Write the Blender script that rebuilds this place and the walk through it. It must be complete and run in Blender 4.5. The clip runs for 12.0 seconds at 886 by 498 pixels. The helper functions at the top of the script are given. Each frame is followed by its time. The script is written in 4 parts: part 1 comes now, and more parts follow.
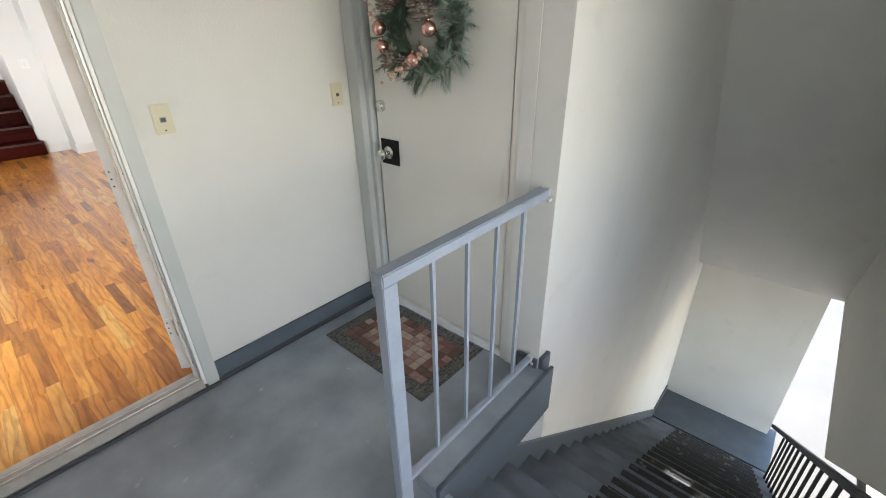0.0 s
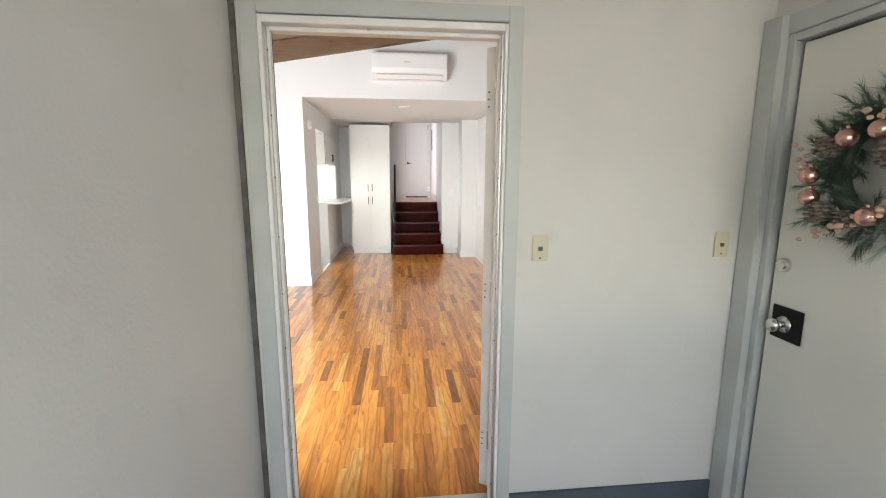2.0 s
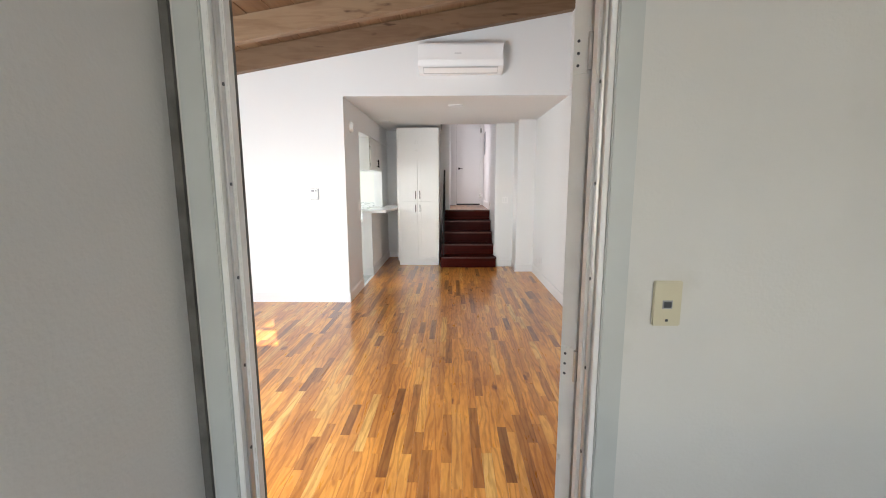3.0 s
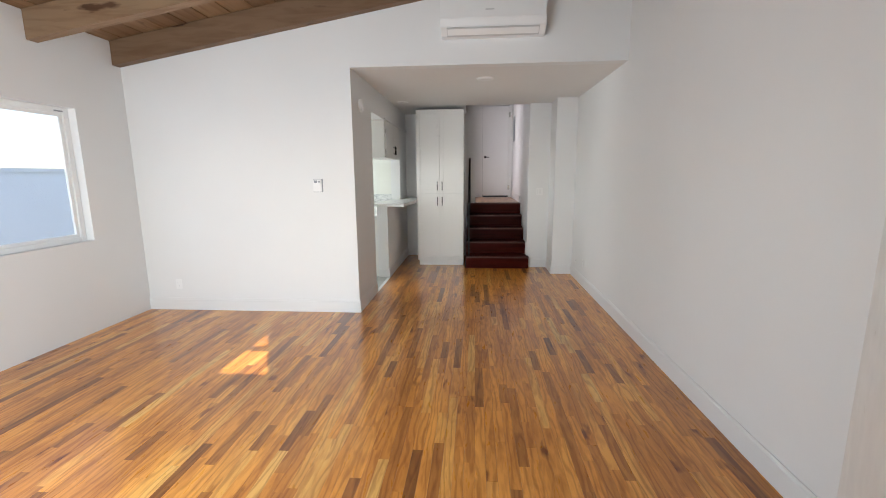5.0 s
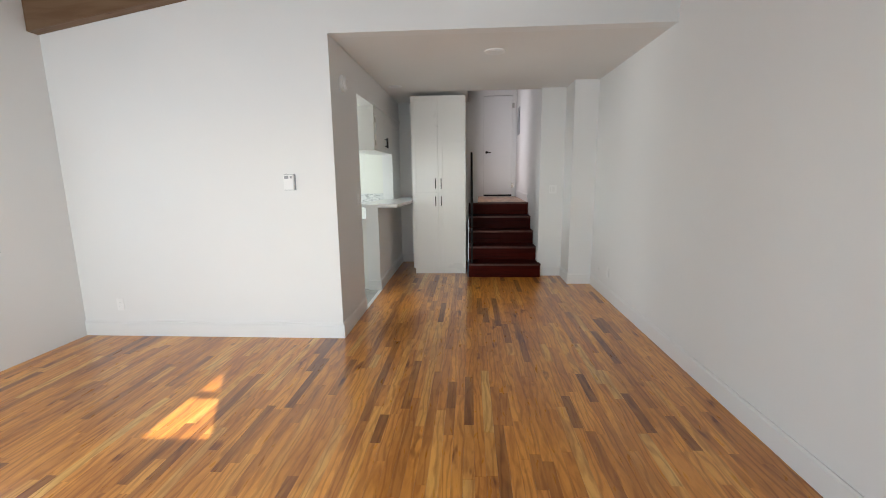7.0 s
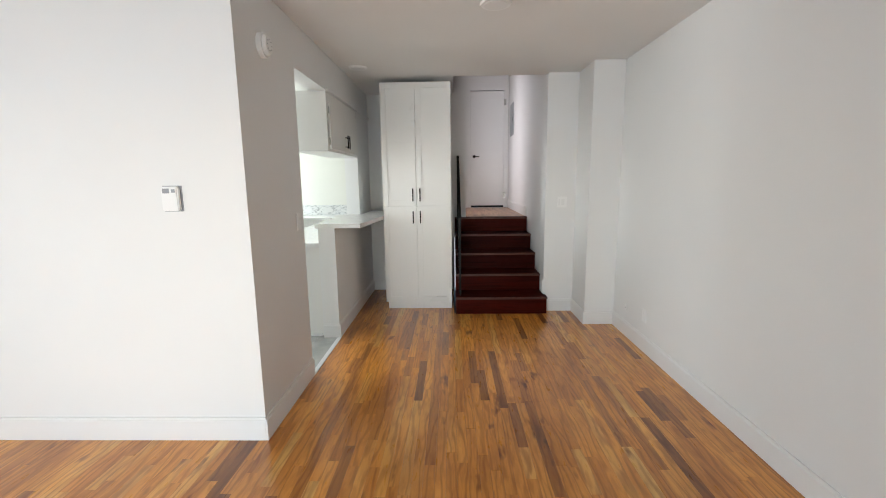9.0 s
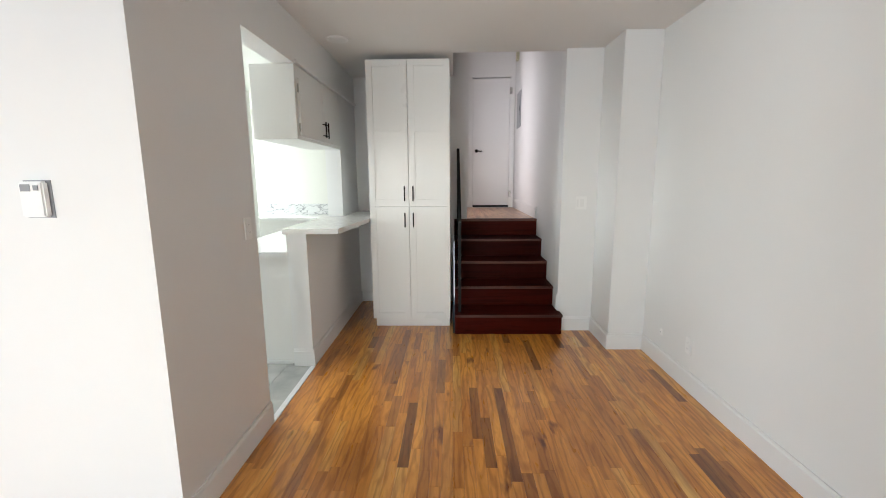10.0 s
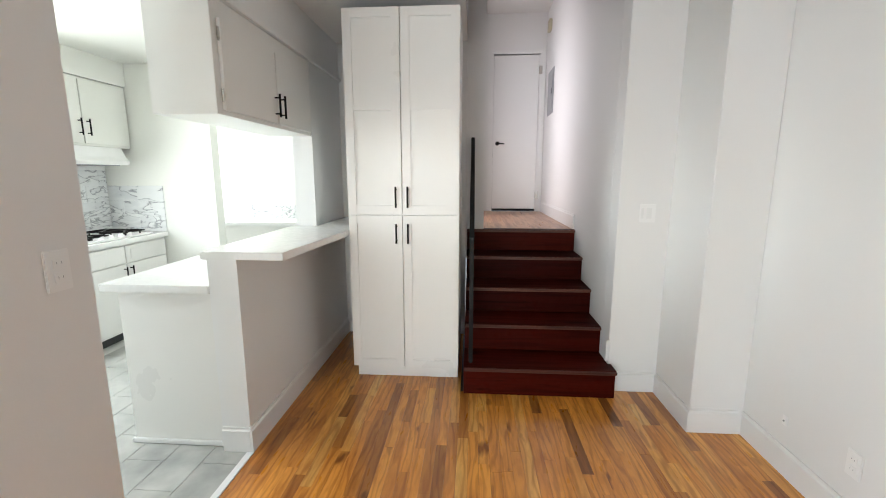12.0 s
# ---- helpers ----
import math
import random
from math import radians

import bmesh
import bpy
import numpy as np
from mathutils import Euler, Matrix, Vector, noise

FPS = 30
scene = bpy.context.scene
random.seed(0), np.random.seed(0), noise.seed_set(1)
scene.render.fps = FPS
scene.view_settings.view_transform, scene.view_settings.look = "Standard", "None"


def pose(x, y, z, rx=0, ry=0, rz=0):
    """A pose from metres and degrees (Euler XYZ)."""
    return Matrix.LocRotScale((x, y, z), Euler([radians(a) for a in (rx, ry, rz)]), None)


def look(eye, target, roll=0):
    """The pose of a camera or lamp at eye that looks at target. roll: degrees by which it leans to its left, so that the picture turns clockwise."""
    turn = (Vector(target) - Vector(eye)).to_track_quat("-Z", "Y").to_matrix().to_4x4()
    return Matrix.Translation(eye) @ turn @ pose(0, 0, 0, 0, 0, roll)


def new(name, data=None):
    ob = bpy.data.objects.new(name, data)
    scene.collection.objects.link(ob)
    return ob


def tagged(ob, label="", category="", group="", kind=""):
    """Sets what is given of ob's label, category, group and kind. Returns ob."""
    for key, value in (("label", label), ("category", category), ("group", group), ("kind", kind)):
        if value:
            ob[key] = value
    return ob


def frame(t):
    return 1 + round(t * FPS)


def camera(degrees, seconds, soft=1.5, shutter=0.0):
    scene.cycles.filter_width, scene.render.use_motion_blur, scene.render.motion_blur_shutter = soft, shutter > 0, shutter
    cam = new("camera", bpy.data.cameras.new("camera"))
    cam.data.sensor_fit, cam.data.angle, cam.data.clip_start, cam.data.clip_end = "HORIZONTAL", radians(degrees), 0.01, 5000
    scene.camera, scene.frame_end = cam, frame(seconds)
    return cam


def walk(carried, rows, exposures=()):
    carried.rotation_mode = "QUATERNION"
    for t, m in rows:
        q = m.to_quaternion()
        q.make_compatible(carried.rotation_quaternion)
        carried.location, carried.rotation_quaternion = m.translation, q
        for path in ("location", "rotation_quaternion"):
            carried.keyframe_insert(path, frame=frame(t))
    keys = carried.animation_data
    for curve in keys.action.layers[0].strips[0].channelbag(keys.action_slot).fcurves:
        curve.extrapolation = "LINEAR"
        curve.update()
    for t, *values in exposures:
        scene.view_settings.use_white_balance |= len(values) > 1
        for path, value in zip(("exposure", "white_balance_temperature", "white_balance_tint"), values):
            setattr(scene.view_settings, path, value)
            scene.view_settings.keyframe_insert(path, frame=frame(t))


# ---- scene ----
cam = camera(92.4, 12.0, 1.0)
PATH = [
    (0, (0.094, 0.136, 1.523), (1.421, 1.325, 0.613), -1.1),
    (0.5, (0.035, 0.16, 1.517), (0.99, 1.717, 0.703), -1.4),
    (1, (-0.005, 0.145, 1.546), (0.544, 1.98, 0.972), -1.4),
    (1.5, (0.023, 0.16, 1.561), (0.358, 2.095, 1.184), -0.3),
    (2, (0.061, 0.364, 1.535), (0.259, 2.325, 1.2), 0.2),
    (2.5, (0.071, 0.694, 1.552), (0.136, 2.667, 1.234), -0.0),
    (3, (0.121, 1.062, 1.532), (0.076, 3.038, 1.225), -0.1),
    (3.5, (0.111, 1.355, 1.522), (0.02, 3.33, 1.22), -0.3),
    (5.5, (0.02, 2.127, 1.476), (-0.133, 4.089, 1.121), -0.4),
    (6, (-0.022, 2.318, 1.448), (-0.128, 4.283, 1.092), -0.5),
    (6.5, (-0.062, 2.529, 1.449), (-0.161, 4.494, 1.09), -0.6),
    (7, (-0.078, 2.814, 1.444), (-0.203, 4.78, 1.099), -0.7),
    (9, (-0.127, 4.156, 1.475), (-0.171, 6.129, 1.156), -0.7),
    (9.5, (-0.121, 4.525, 1.469), (-0.155, 6.499, 1.148), -0.6),
    (10, (-0.107, 4.88, 1.462), (-0.154, 6.852, 1.132), -0.4),
    (10.5, (-0.066, 5.2, 1.456), (-0.126, 7.173, 1.131), -0.2),
    (11, (-0.077, 5.518, 1.428), (-0.139, 7.492, 1.112), -0.5),
    (11.5, (-0.058, 5.78, 1.441), (-0.162, 7.75, 1.11), -0.4),
    (11.6, (-0.053, 5.826, 1.446), (-0.169, 7.795, 1.113), -0.5),
    (12, (-0.044, 6.033, 1.464), (-0.18, 7.999, 1.123), -0.0),
]
EXPOSURES = [(0.0, 2.5, 6500, 10), (1.0, 2.5, 6500, 10), (1.5, 2.45, 6500, 10), (2.0, 2.35, 6500, 10), (2.5, 2.27, 6450, 10), (3.0, 2.02, 6400, 11), (3.5, 1.88, 6350, 11), (5.5, 1.48, 6350, 9), (7.0, 1.45, 6350, 8), (9.0, 1.68, 6350, 8), (10.5, 1.90, 6350, 8), (12.0, 2.08, 6350, 8)]
walk(cam, [(t, look(eye, target, roll)) for t, eye, target, roll in PATH], EXPOSURES)

# ---- world, sun, lamps in the openings ----
world = bpy.data.worlds.new("sky")
scene.world = world
world.use_nodes = True
wn = world.node_tree
sky = wn.nodes.new("ShaderNodeTexSky")
sky.sky_type, sky.sun_disc = "NISHITA", False
sky.sun_elevation, sky.sun_rotation = radians(38), radians(180)
wn.links.new(sky.outputs[0], wn.nodes["Background"].inputs[0])
wn.nodes["Background"].inputs[1].default_value = 0.15

sun_data = bpy.data.lights.new("sun", "SUN")
sun_data.energy, sun_data.angle, sun_data.color = 3.6, radians(0.5), (1.0, 0.93, 0.84)
sun = new("sun", sun_data)
sun.matrix_world = look((0, -20, 15.6), (0, 0, 0))


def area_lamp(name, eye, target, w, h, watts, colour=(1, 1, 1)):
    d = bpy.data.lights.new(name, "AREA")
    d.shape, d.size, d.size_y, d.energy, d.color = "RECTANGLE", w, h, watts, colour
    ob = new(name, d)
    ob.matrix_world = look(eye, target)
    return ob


area_lamp("front_window_light", (-1.87, 2.10, 1.15), (-1.87, 6, 1.1), 2.2, 1.65, 39, (0.87, 0.95, 1))
# kitchen and nook fill lamps, added in unseen holes of the west wall
area_lamp("kitchen_fill_light", (-3.74, 8.1, 1.6), (-1.5, 8.3, 1.3), 1.3, 1.0, 17, (0.97, 1, 0.98))
area_lamp("nook_fill_light", (-3.74, 10.9, 1.6), (-1.5, 10.9, 1.4), 0.7, 1.0, 7, (0.97, 1, 0.98))
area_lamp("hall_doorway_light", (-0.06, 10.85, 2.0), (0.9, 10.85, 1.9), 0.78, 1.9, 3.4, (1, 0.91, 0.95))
area_lamp("landing_opening_light", (0.8, -3.1, 1.9), (0.3, 2.0, 0.9), 2.4, 1.5, 2.1, (1, 0.98, 0.97))
area_lamp("landing_side_opening_light", (-0.56, -1.75, 1.35), (1.0, -1.35, 1.25), 1.5, 1.5, 3.4, (1, 0.98, 0.96))
# added fill from an unseen hole, brightens the landing's west wall
area_lamp("walkway_fill_light", (2.05, -1.9, 1.7), (-0.5, 1.2, 1.0), 1.5, 1.3, 3.6, (1, 0.98, 0.97)).data.spread = radians(112)


# ---- materials ----


def material(name, colour, rough=0.6, metal=0.0, spread=0.06, scale=6.0, bump=0.05, bump_scale=60.0, second=None, coat=0.0, spec=0.5, stain=None):
    """Paint, metal or plaster with tone at two scales and fine relief; stain: a second colour in soft blotches."""
    m = bpy.data.materials.new(name)
    m.use_nodes = True
    nt = m.node_tree
    b = nt.nodes["Principled BSDF"]
    geo = nt.nodes.new("ShaderNodeNewGeometry")
    n1 = nt.nodes.new("ShaderNodeTexNoise")
    n1.inputs["Scale"].default_value, n1.inputs["Detail"].default_value = scale, 5
    n2 = nt.nodes.new("ShaderNodeTexNoise")
    n2.inputs["Scale"].default_value, n2.inputs["Detail"].default_value = bump_scale, 4
    for n in (n1, n2):
        nt.links.new(geo.outputs["Position"], n.inputs["Vector"])
    r = nt.nodes.new("ShaderNodeValToRGB")
    r.color_ramp.elements[0].position, r.color_ramp.elements[1].position = 0.3, 0.7
    lo = [max(c * (1 - spread), 0) for c in colour]
    hi = [min(c * (1 + spread), 1) for c in (second or colour)]
    r.color_ramp.elements[0].color, r.color_ramp.elements[1].color = (*lo, 1), (*hi, 1)
    nt.links.new(n1.outputs["Fac"], r.inputs["Fac"])
    out = r.outputs["Color"]
    if stain:
        n3 = nt.nodes.new("ShaderNodeTexNoise")
        n3.inputs["Scale"].default_value, n3.inputs["Detail"].default_value = stain[1], 6
        nt.links.new(geo.outputs["Position"], n3.inputs["Vector"])
        r3 = nt.nodes.new("ShaderNodeValToRGB")
        r3.color_ramp.elements[0].position, r3.color_ramp.elements[1].position = stain[2], stain[2] + 0.1
        nt.links.new(n3.outputs["Fac"], r3.inputs["Fac"])
        mx = nt.nodes.new("ShaderNodeMix")
        mx.data_type = "RGBA"
        nt.links.new(r3.outputs["Color"], mx.inputs["Factor"])
        nt.links.new(out, mx.inputs["A"])
        mx.inputs["B"].default_value = (*stain[0], 1)
        out = mx.outputs["Result"]
    nt.links.new(out, b.inputs["Base Color"])
    rr = nt.nodes.new("ShaderNodeMapRange")
    rr.inputs["To Min"].default_value, rr.inputs["To Max"].default_value = max(rough - 0.08, 0.02), min(rough + 0.08, 1)
    nt.links.new(n1.outputs["Fac"], rr.inputs["Value"])
    nt.links.new(rr.outputs["Result"], b.inputs["Roughness"])
    b.inputs["Metallic"].default_value = metal
    b.inputs["Specular IOR Level"].default_value = spec
    b.inputs["Coat Weight"].default_value = coat
    if bump:
        bp = nt.nodes.new("ShaderNodeBump")
        bp.inputs["Strength"].default_value, bp.inputs["Distance"].default_value = bump, 0.004
        nt.links.new(n2.outputs["Fac"], bp.inputs["Height"])
        nt.links.new(bp.outputs["Normal"], b.inputs["Normal"])
    return m


def wood(name, stops, rough=0.3, along="Y", grain=18.0, coat=0.0, tone=True, dark=0.55, cathedral=0.0, spec=0.5, mottle=0.0, flow=0.35, stretch=0.06):
    """Boards: each piece takes its own tone from the ramp, with grain that runs along one axis and a few dark streaks."""
    m = bpy.data.materials.new(name)
    m.use_nodes = True
    nt = m.node_tree
    b = nt.nodes["Principled BSDF"]
    geo, info = nt.nodes.new("ShaderNodeNewGeometry"), nt.nodes.new("ShaderNodeObjectInfo")
    add = nt.nodes.new("ShaderNodeMath")
    add.operation = "ADD"
    nt.links.new(info.outputs["Random"], add.inputs[0])
    nt.links.new(geo.outputs["Random Per Island"], add.inputs[1])
    fr = nt.nodes.new("ShaderNodeMath")
    fr.operation = "FRACT"
    nt.links.new(add.outputs[0], fr.inputs[0])
    off = nt.nodes.new("ShaderNodeMath")
    off.operation = "MULTIPLY"
    off.inputs[1].default_value = 37.0
    nt.links.new(fr.outputs[0], off.inputs[0])
    pos = nt.nodes.new("ShaderNodeVectorMath")
    pos.operation = "ADD"
    nt.links.new(geo.outputs["Position"], pos.inputs[0])
    nt.links.new(off.outputs[0], pos.inputs[1])
    mp = nt.nodes.new("ShaderNodeMapping")
    k = {"X": (stretch, 1, 1), "Y": (1, stretch, 1), "Z": (1, 1, stretch)}[along]
    mp.inputs["Scale"].default_value = k
    nt.links.new(pos.outputs[0], mp.inputs["Vector"])
    g = nt.nodes.new("ShaderNodeTexNoise")
    g.inputs["Scale"].default_value, g.inputs["Detail"].default_value, g.inputs["Distortion"].default_value = grain * 2.2, 8, 0.6
    nt.links.new(mp.outputs[0], g.inputs["Vector"])
    w = nt.nodes.new("ShaderNodeTexNoise")
    w.inputs["Scale"].default_value, w.inputs["Detail"].default_value, w.inputs["Distortion"].default_value = grain * 0.45, 4, 1.5
    nt.links.new(mp.outputs[0], w.inputs["Vector"])
    ramp = nt.nodes.new("ShaderNodeValToRGB")
    e = ramp.color_ramp.elements
    while len(e) < len(stops):
        e.new(0.5)
    for el, (p, c) in zip(e, stops):
        el.position, el.color = p, (*c, 1)
    mixv = nt.nodes.new("ShaderNodeMath")
    mixv.operation = "MULTIPLY_ADD"
    mixv.inputs[1].default_value = flow
    sub = nt.nodes.new("ShaderNodeMath")
    sub.operation = "SUBTRACT"
    sub.inputs[1].default_value = 0.5
    nt.links.new(w.outputs["Fac"], sub.inputs[0])
    nt.links.new(sub.outputs[0], mixv.inputs[0])
    if tone:
        nt.links.new(fr.outputs[0], mixv.inputs[2])
    else:
        mixv.inputs[2].default_value = 0.5
    nt.links.new(mixv.outputs[0], ramp.inputs["Fac"])
    gr = nt.nodes.new("ShaderNodeValToRGB")
    gr.color_ramp.elements[0].position, gr.color_ramp.elements[1].position = 0.34, 0.56
    gr.color_ramp.elements[0].color, gr.color_ramp.elements[1].color = (dark, dark * 0.92, dark * 0.85, 1), (1, 1, 1, 1)
    nt.links.new(g.outputs["Fac"], gr.inputs["Fac"])
    mul = nt.nodes.new("ShaderNodeMix")
    mul.data_type, mul.blend_type = "RGBA", "MULTIPLY"
    mul.inputs["Factor"].default_value = 1
    nt.links.new(ramp.outputs["Color"], mul.inputs["A"])
    nt.links.new(gr.outputs["Color"], mul.inputs["B"])
    if cathedral:
        wv = nt.nodes.new("ShaderNodeTexWave")
        wv.wave_type, wv.bands_direction = "BANDS", "X"
        wv.inputs["Scale"].default_value, wv.inputs["Distortion"].default_value = 7.0, 22.0
        wv.inputs["Detail"].default_value, wv.inputs["Detail Scale"].default_value, wv.inputs["Detail Roughness"].default_value = 3.0, 0.7, 0.6
        nt.links.new(mp.outputs[0], wv.inputs["Vector"])
        wr = nt.nodes.new("ShaderNodeValToRGB")
        lo = 1 - cathedral
        wr.color_ramp.elements[0].position, wr.color_ramp.elements[1].position = 0.0, 0.45
        wr.color_ramp.elements[0].color, wr.color_ramp.elements[1].color = (lo, lo * 0.9, lo * 0.8, 1), (1, 1, 1, 1)
        nt.links.new(wv.outputs["Fac"], wr.inputs["Fac"])
        mul3 = nt.nodes.new("ShaderNodeMix")
        mul3.data_type, mul3.blend_type = "RGBA", "MULTIPLY"
        mul3.inputs["Factor"].default_value = 1
        nt.links.new(mul.outputs["Result"], mul3.inputs["A"])
        nt.links.new(wr.outputs["Color"], mul3.inputs["B"])
        mul = mul3
    if mottle:
        mt = nt.nodes.new("ShaderNodeTexNoise")
        mt.inputs["Scale"].default_value, mt.inputs["Detail"].default_value = 2.6, 5
        mp3 = nt.nodes.new("ShaderNodeMapping")
        mp3.inputs["Scale"].default_value = tuple(0.45 if q < 0.5 else 1.6 for q in k)
        nt.links.new(geo.outputs["Position"], mp3.inputs["Vector"])
        nt.links.new(mp3.outputs[0], mt.inputs["Vector"])
        mr = nt.nodes.new("ShaderNodeValToRGB")
        lo = 1 - mottle
        mr.color_ramp.elements[0].position, mr.color_ramp.elements[1].position = 0.32, 0.6
        mr.color_ramp.elements[0].color, mr.color_ramp.elements[1].color = (lo, lo * 0.9, lo * 0.82, 1), (1, 1, 1, 1)
        nt.links.new(mt.outputs["Fac"], mr.inputs["Fac"])
        mul4 = nt.nodes.new("ShaderNodeMix")
        mul4.data_type, mul4.blend_type = "RGBA", "MULTIPLY"
        mul4.inputs["Factor"].default_value = 1
        nt.links.new(mul.outputs["Result"], mul4.inputs["A"])
        nt.links.new(mr.outputs["Color"], mul4.inputs["B"])
        mul = mul4
    b.inputs["Specular IOR Level"].default_value = spec
    # dark knots and mineral streaks, sparse
    kn = nt.nodes.new("ShaderNodeTexNoise")
    kn.inputs["Scale"].default_value, kn.inputs["Detail"].default_value = 9.0, 3
    mp2 = nt.nodes.new("ShaderNodeMapping")
    mp2.inputs["Scale"].default_value = tuple(0.3 if a < 0.5 else 1.0 for a in k)
    nt.links.new(pos.outputs[0], mp2.inputs["Vector"])
    nt.links.new(mp2.outputs[0], kn.inputs["Vector"])
    kr = nt.nodes.new("ShaderNodeValToRGB")
    kr.color_ramp.elements[0].position, kr.color_ramp.elements[1].position = 0.655, 0.73
    kr.color_ramp.elements[0].color, kr.color_ramp.elements[1].color = (1, 1, 1, 1), (0.35, 0.25, 0.2, 1)
    nt.links.new(kn.outputs["Fac"], kr.inputs["Fac"])
    mul2 = nt.nodes.new("ShaderNodeMix")
    mul2.data_type, mul2.blend_type = "RGBA", "MULTIPLY"
    mul2.inputs["Factor"].default_value = 1
    nt.links.new(mul.outputs["Result"], mul2.inputs["A"])
    nt.links.new(kr.outputs["Color"], mul2.inputs["B"])
    nt.links.new(mul2.outputs["Result"], b.inputs["Base Color"])
    rr = nt.nodes.new("ShaderNodeMapRange")
    rr.inputs["To Min"].default_value, rr.inputs["To Max"].default_value = rough + 0.1, rough - 0.06
    nt.links.new(g.outputs["Fac"], rr.inputs["Value"])
    nt.links.new(rr.outputs["Result"], b.inputs["Roughness"])
    b.inputs["Coat Weight"].default_value, b.inputs["Coat Roughness"].default_value = coat, 0.16
    bp = nt.nodes.new("ShaderNodeBump")
    bp.inputs["Strength"].default_value, bp.inputs["Distance"].default_value = 0.12, 0.002
    nt.links.new(g.outputs["Fac"], bp.inputs["Height"])
    nt.links.new(bp.outputs["Normal"], b.inputs["Normal"])
    return m


WHITE = material("white_wall_paint", (0.80, 0.80, 0.79), 0.55, spread=0.012, scale=1.3, bump=0.06, bump_scale=140)
TRIM = material("white_trim_paint", (0.80, 0.80, 0.79), 0.35, spread=0.008, scale=3, bump=0.0)
CEIL = material("white_ceiling_paint", (0.79, 0.78, 0.76), 0.8, spread=0.015, scale=1.5, bump=0.08, bump_scale=120)
CAB = material("white_cabinet_lacquer", (0.80, 0.79, 0.76), 0.3, spread=0.006, scale=2, bump=0.0)
KITCHEN = material("cream_kitchen_paint", (0.80, 0.80, 0.75), 0.4, spread=0.008, scale=2, bump=0.0)
QUARTZ = material("white_quartz", (0.82, 0.82, 0.80), 0.18, spread=0.02, scale=30, bump=0.0)
STUCCO = material("landing_wall_paint", (0.60, 0.592, 0.56), 0.7, spread=0.035, scale=2.2, bump=0.25, bump_scale=90, stain=((0.56, 0.555, 0.515), 4.1, 0.64))
GREY_TRIM = material("grey_casing_paint", (0.47, 0.49, 0.47), 0.45, spread=0.06, scale=5, bump=0.08, bump_scale=50, stain=((0.60, 0.61, 0.59), 9, 0.68))
JAMB = material("chalky_white_jamb_paint", (0.77, 0.77, 0.75), 0.5, spread=0.05, scale=12, bump=0.1, bump_scale=60, stain=((0.45, 0.42, 0.38), 16, 0.70))
DOOR_PAINT = material("cream_door_paint", (0.66, 0.65, 0.60), 0.5, spread=0.03, scale=2.5, bump=0.08, bump_scale=70)
SLATE = material("slate_blue_floor_paint", (0.20, 0.235, 0.27), 0.42, spread=0.16, scale=3.5, bump=0.25, bump_scale=45, second=(0.27, 0.305, 0.34), stain=((0.42, 0.44, 0.45), 16, 0.69))
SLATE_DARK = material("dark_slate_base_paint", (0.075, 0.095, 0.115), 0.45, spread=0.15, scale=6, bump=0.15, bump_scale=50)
RAIL = material("grey_blue_rail_paint", (0.27, 0.31, 0.37), 0.38, spread=0.08, scale=14, bump=0.1, bump_scale=90, stain=((0.16, 0.17, 0.19), 30, 0.68))
GRIP = material("black_worn_grip_strip", (0.022, 0.022, 0.022), 0.8, spread=0.3, scale=20, bump=0.5, bump_scale=200, stain=((0.16, 0.16, 0.15), 12, 0.6))
BLACK = material("black_metal", (0.006, 0.006, 0.006), 0.5, spread=0.1, bump=0.0, spec=0.2)
CHROME = material("brushed_chrome", (0.62, 0.61, 0.58), 0.22, 1.0, spread=0.05, bump=0.02)
ALUMINIUM = material("dull_aluminium", (0.55, 0.55, 0.54), 0.4, 1.0, spread=0.1, scale=20, bump=0.05)
IVORY = material("aged_ivory_plastic", (0.56, 0.52, 0.37), 0.4, spread=0.04, bump=0.02)
PLASTIC = material("white_plastic", (0.86, 0.86, 0.85), 0.35, spread=0.01, bump=0.0)
DARK = material("dark_grey_plastic", (0.05, 0.055, 0.06), 0.4, spread=0.05, bump=0.0)
GREY = material("grey_metal_enamel", (0.30, 0.31, 0.33), 0.4, spread=0.03, bump=0.0)
TILE = material("grey_floor_tile", (0.33, 0.335, 0.32), 0.4, spread=0.14, scale=5, bump=0.1, bump_scale=25, second=(0.43, 0.435, 0.41))
LIGHT_GREY = material("light_grey_plastic", (0.58, 0.58, 0.58), 0.4, spread=0.02, bump=0.0)
# dark colour for the casing gap's painted shade and the worn seal
GAP_SHADE_SEAL = material("gap_shade_and_seal_dark", (0.10, 0.095, 0.085), 0.8, spread=0.4, scale=12, bump=0.3)
GROUT = material("pale_grout", (0.62, 0.62, 0.59), 0.85, spread=0.05, bump=0.2)
OAK = wood("varnished_oak_strip", [(0.0, (0.27, 0.10, 0.019)), (0.07, (0.40, 0.155, 0.028)), (0.13, (0.54, 0.215, 0.039)), (0.34, (0.70, 0.285, 0.047)), (0.78, (0.85, 0.378, 0.066)), (0.93, (0.85, 0.43, 0.098)), (1.0, (0.86, 0.50, 0.145))], 0.28, "Y", 22, coat=0.60, dark=0.82, cathedral=0.25, spec=0.3, mottle=0.28, flow=0.22, stretch=0.15)
UPPER_OAK = wood("upper_hall_oak", [(0.0, (0.30, 0.13, 0.06)), (0.5, (0.42, 0.21, 0.10)), (1.0, (0.52, 0.29, 0.15))], 0.28, "Y", 22, coat=0.2)
MAHOGANY = wood("dark_red_stained_wood", [(0.0, (0.024, 0.0016, 0.0007)), (0.5, (0.038, 0.0027, 0.0011)), (1.0, (0.056, 0.0046, 0.0018))], 0.42, "X", 14, coat=0.0, dark=0.6, spec=0.06)
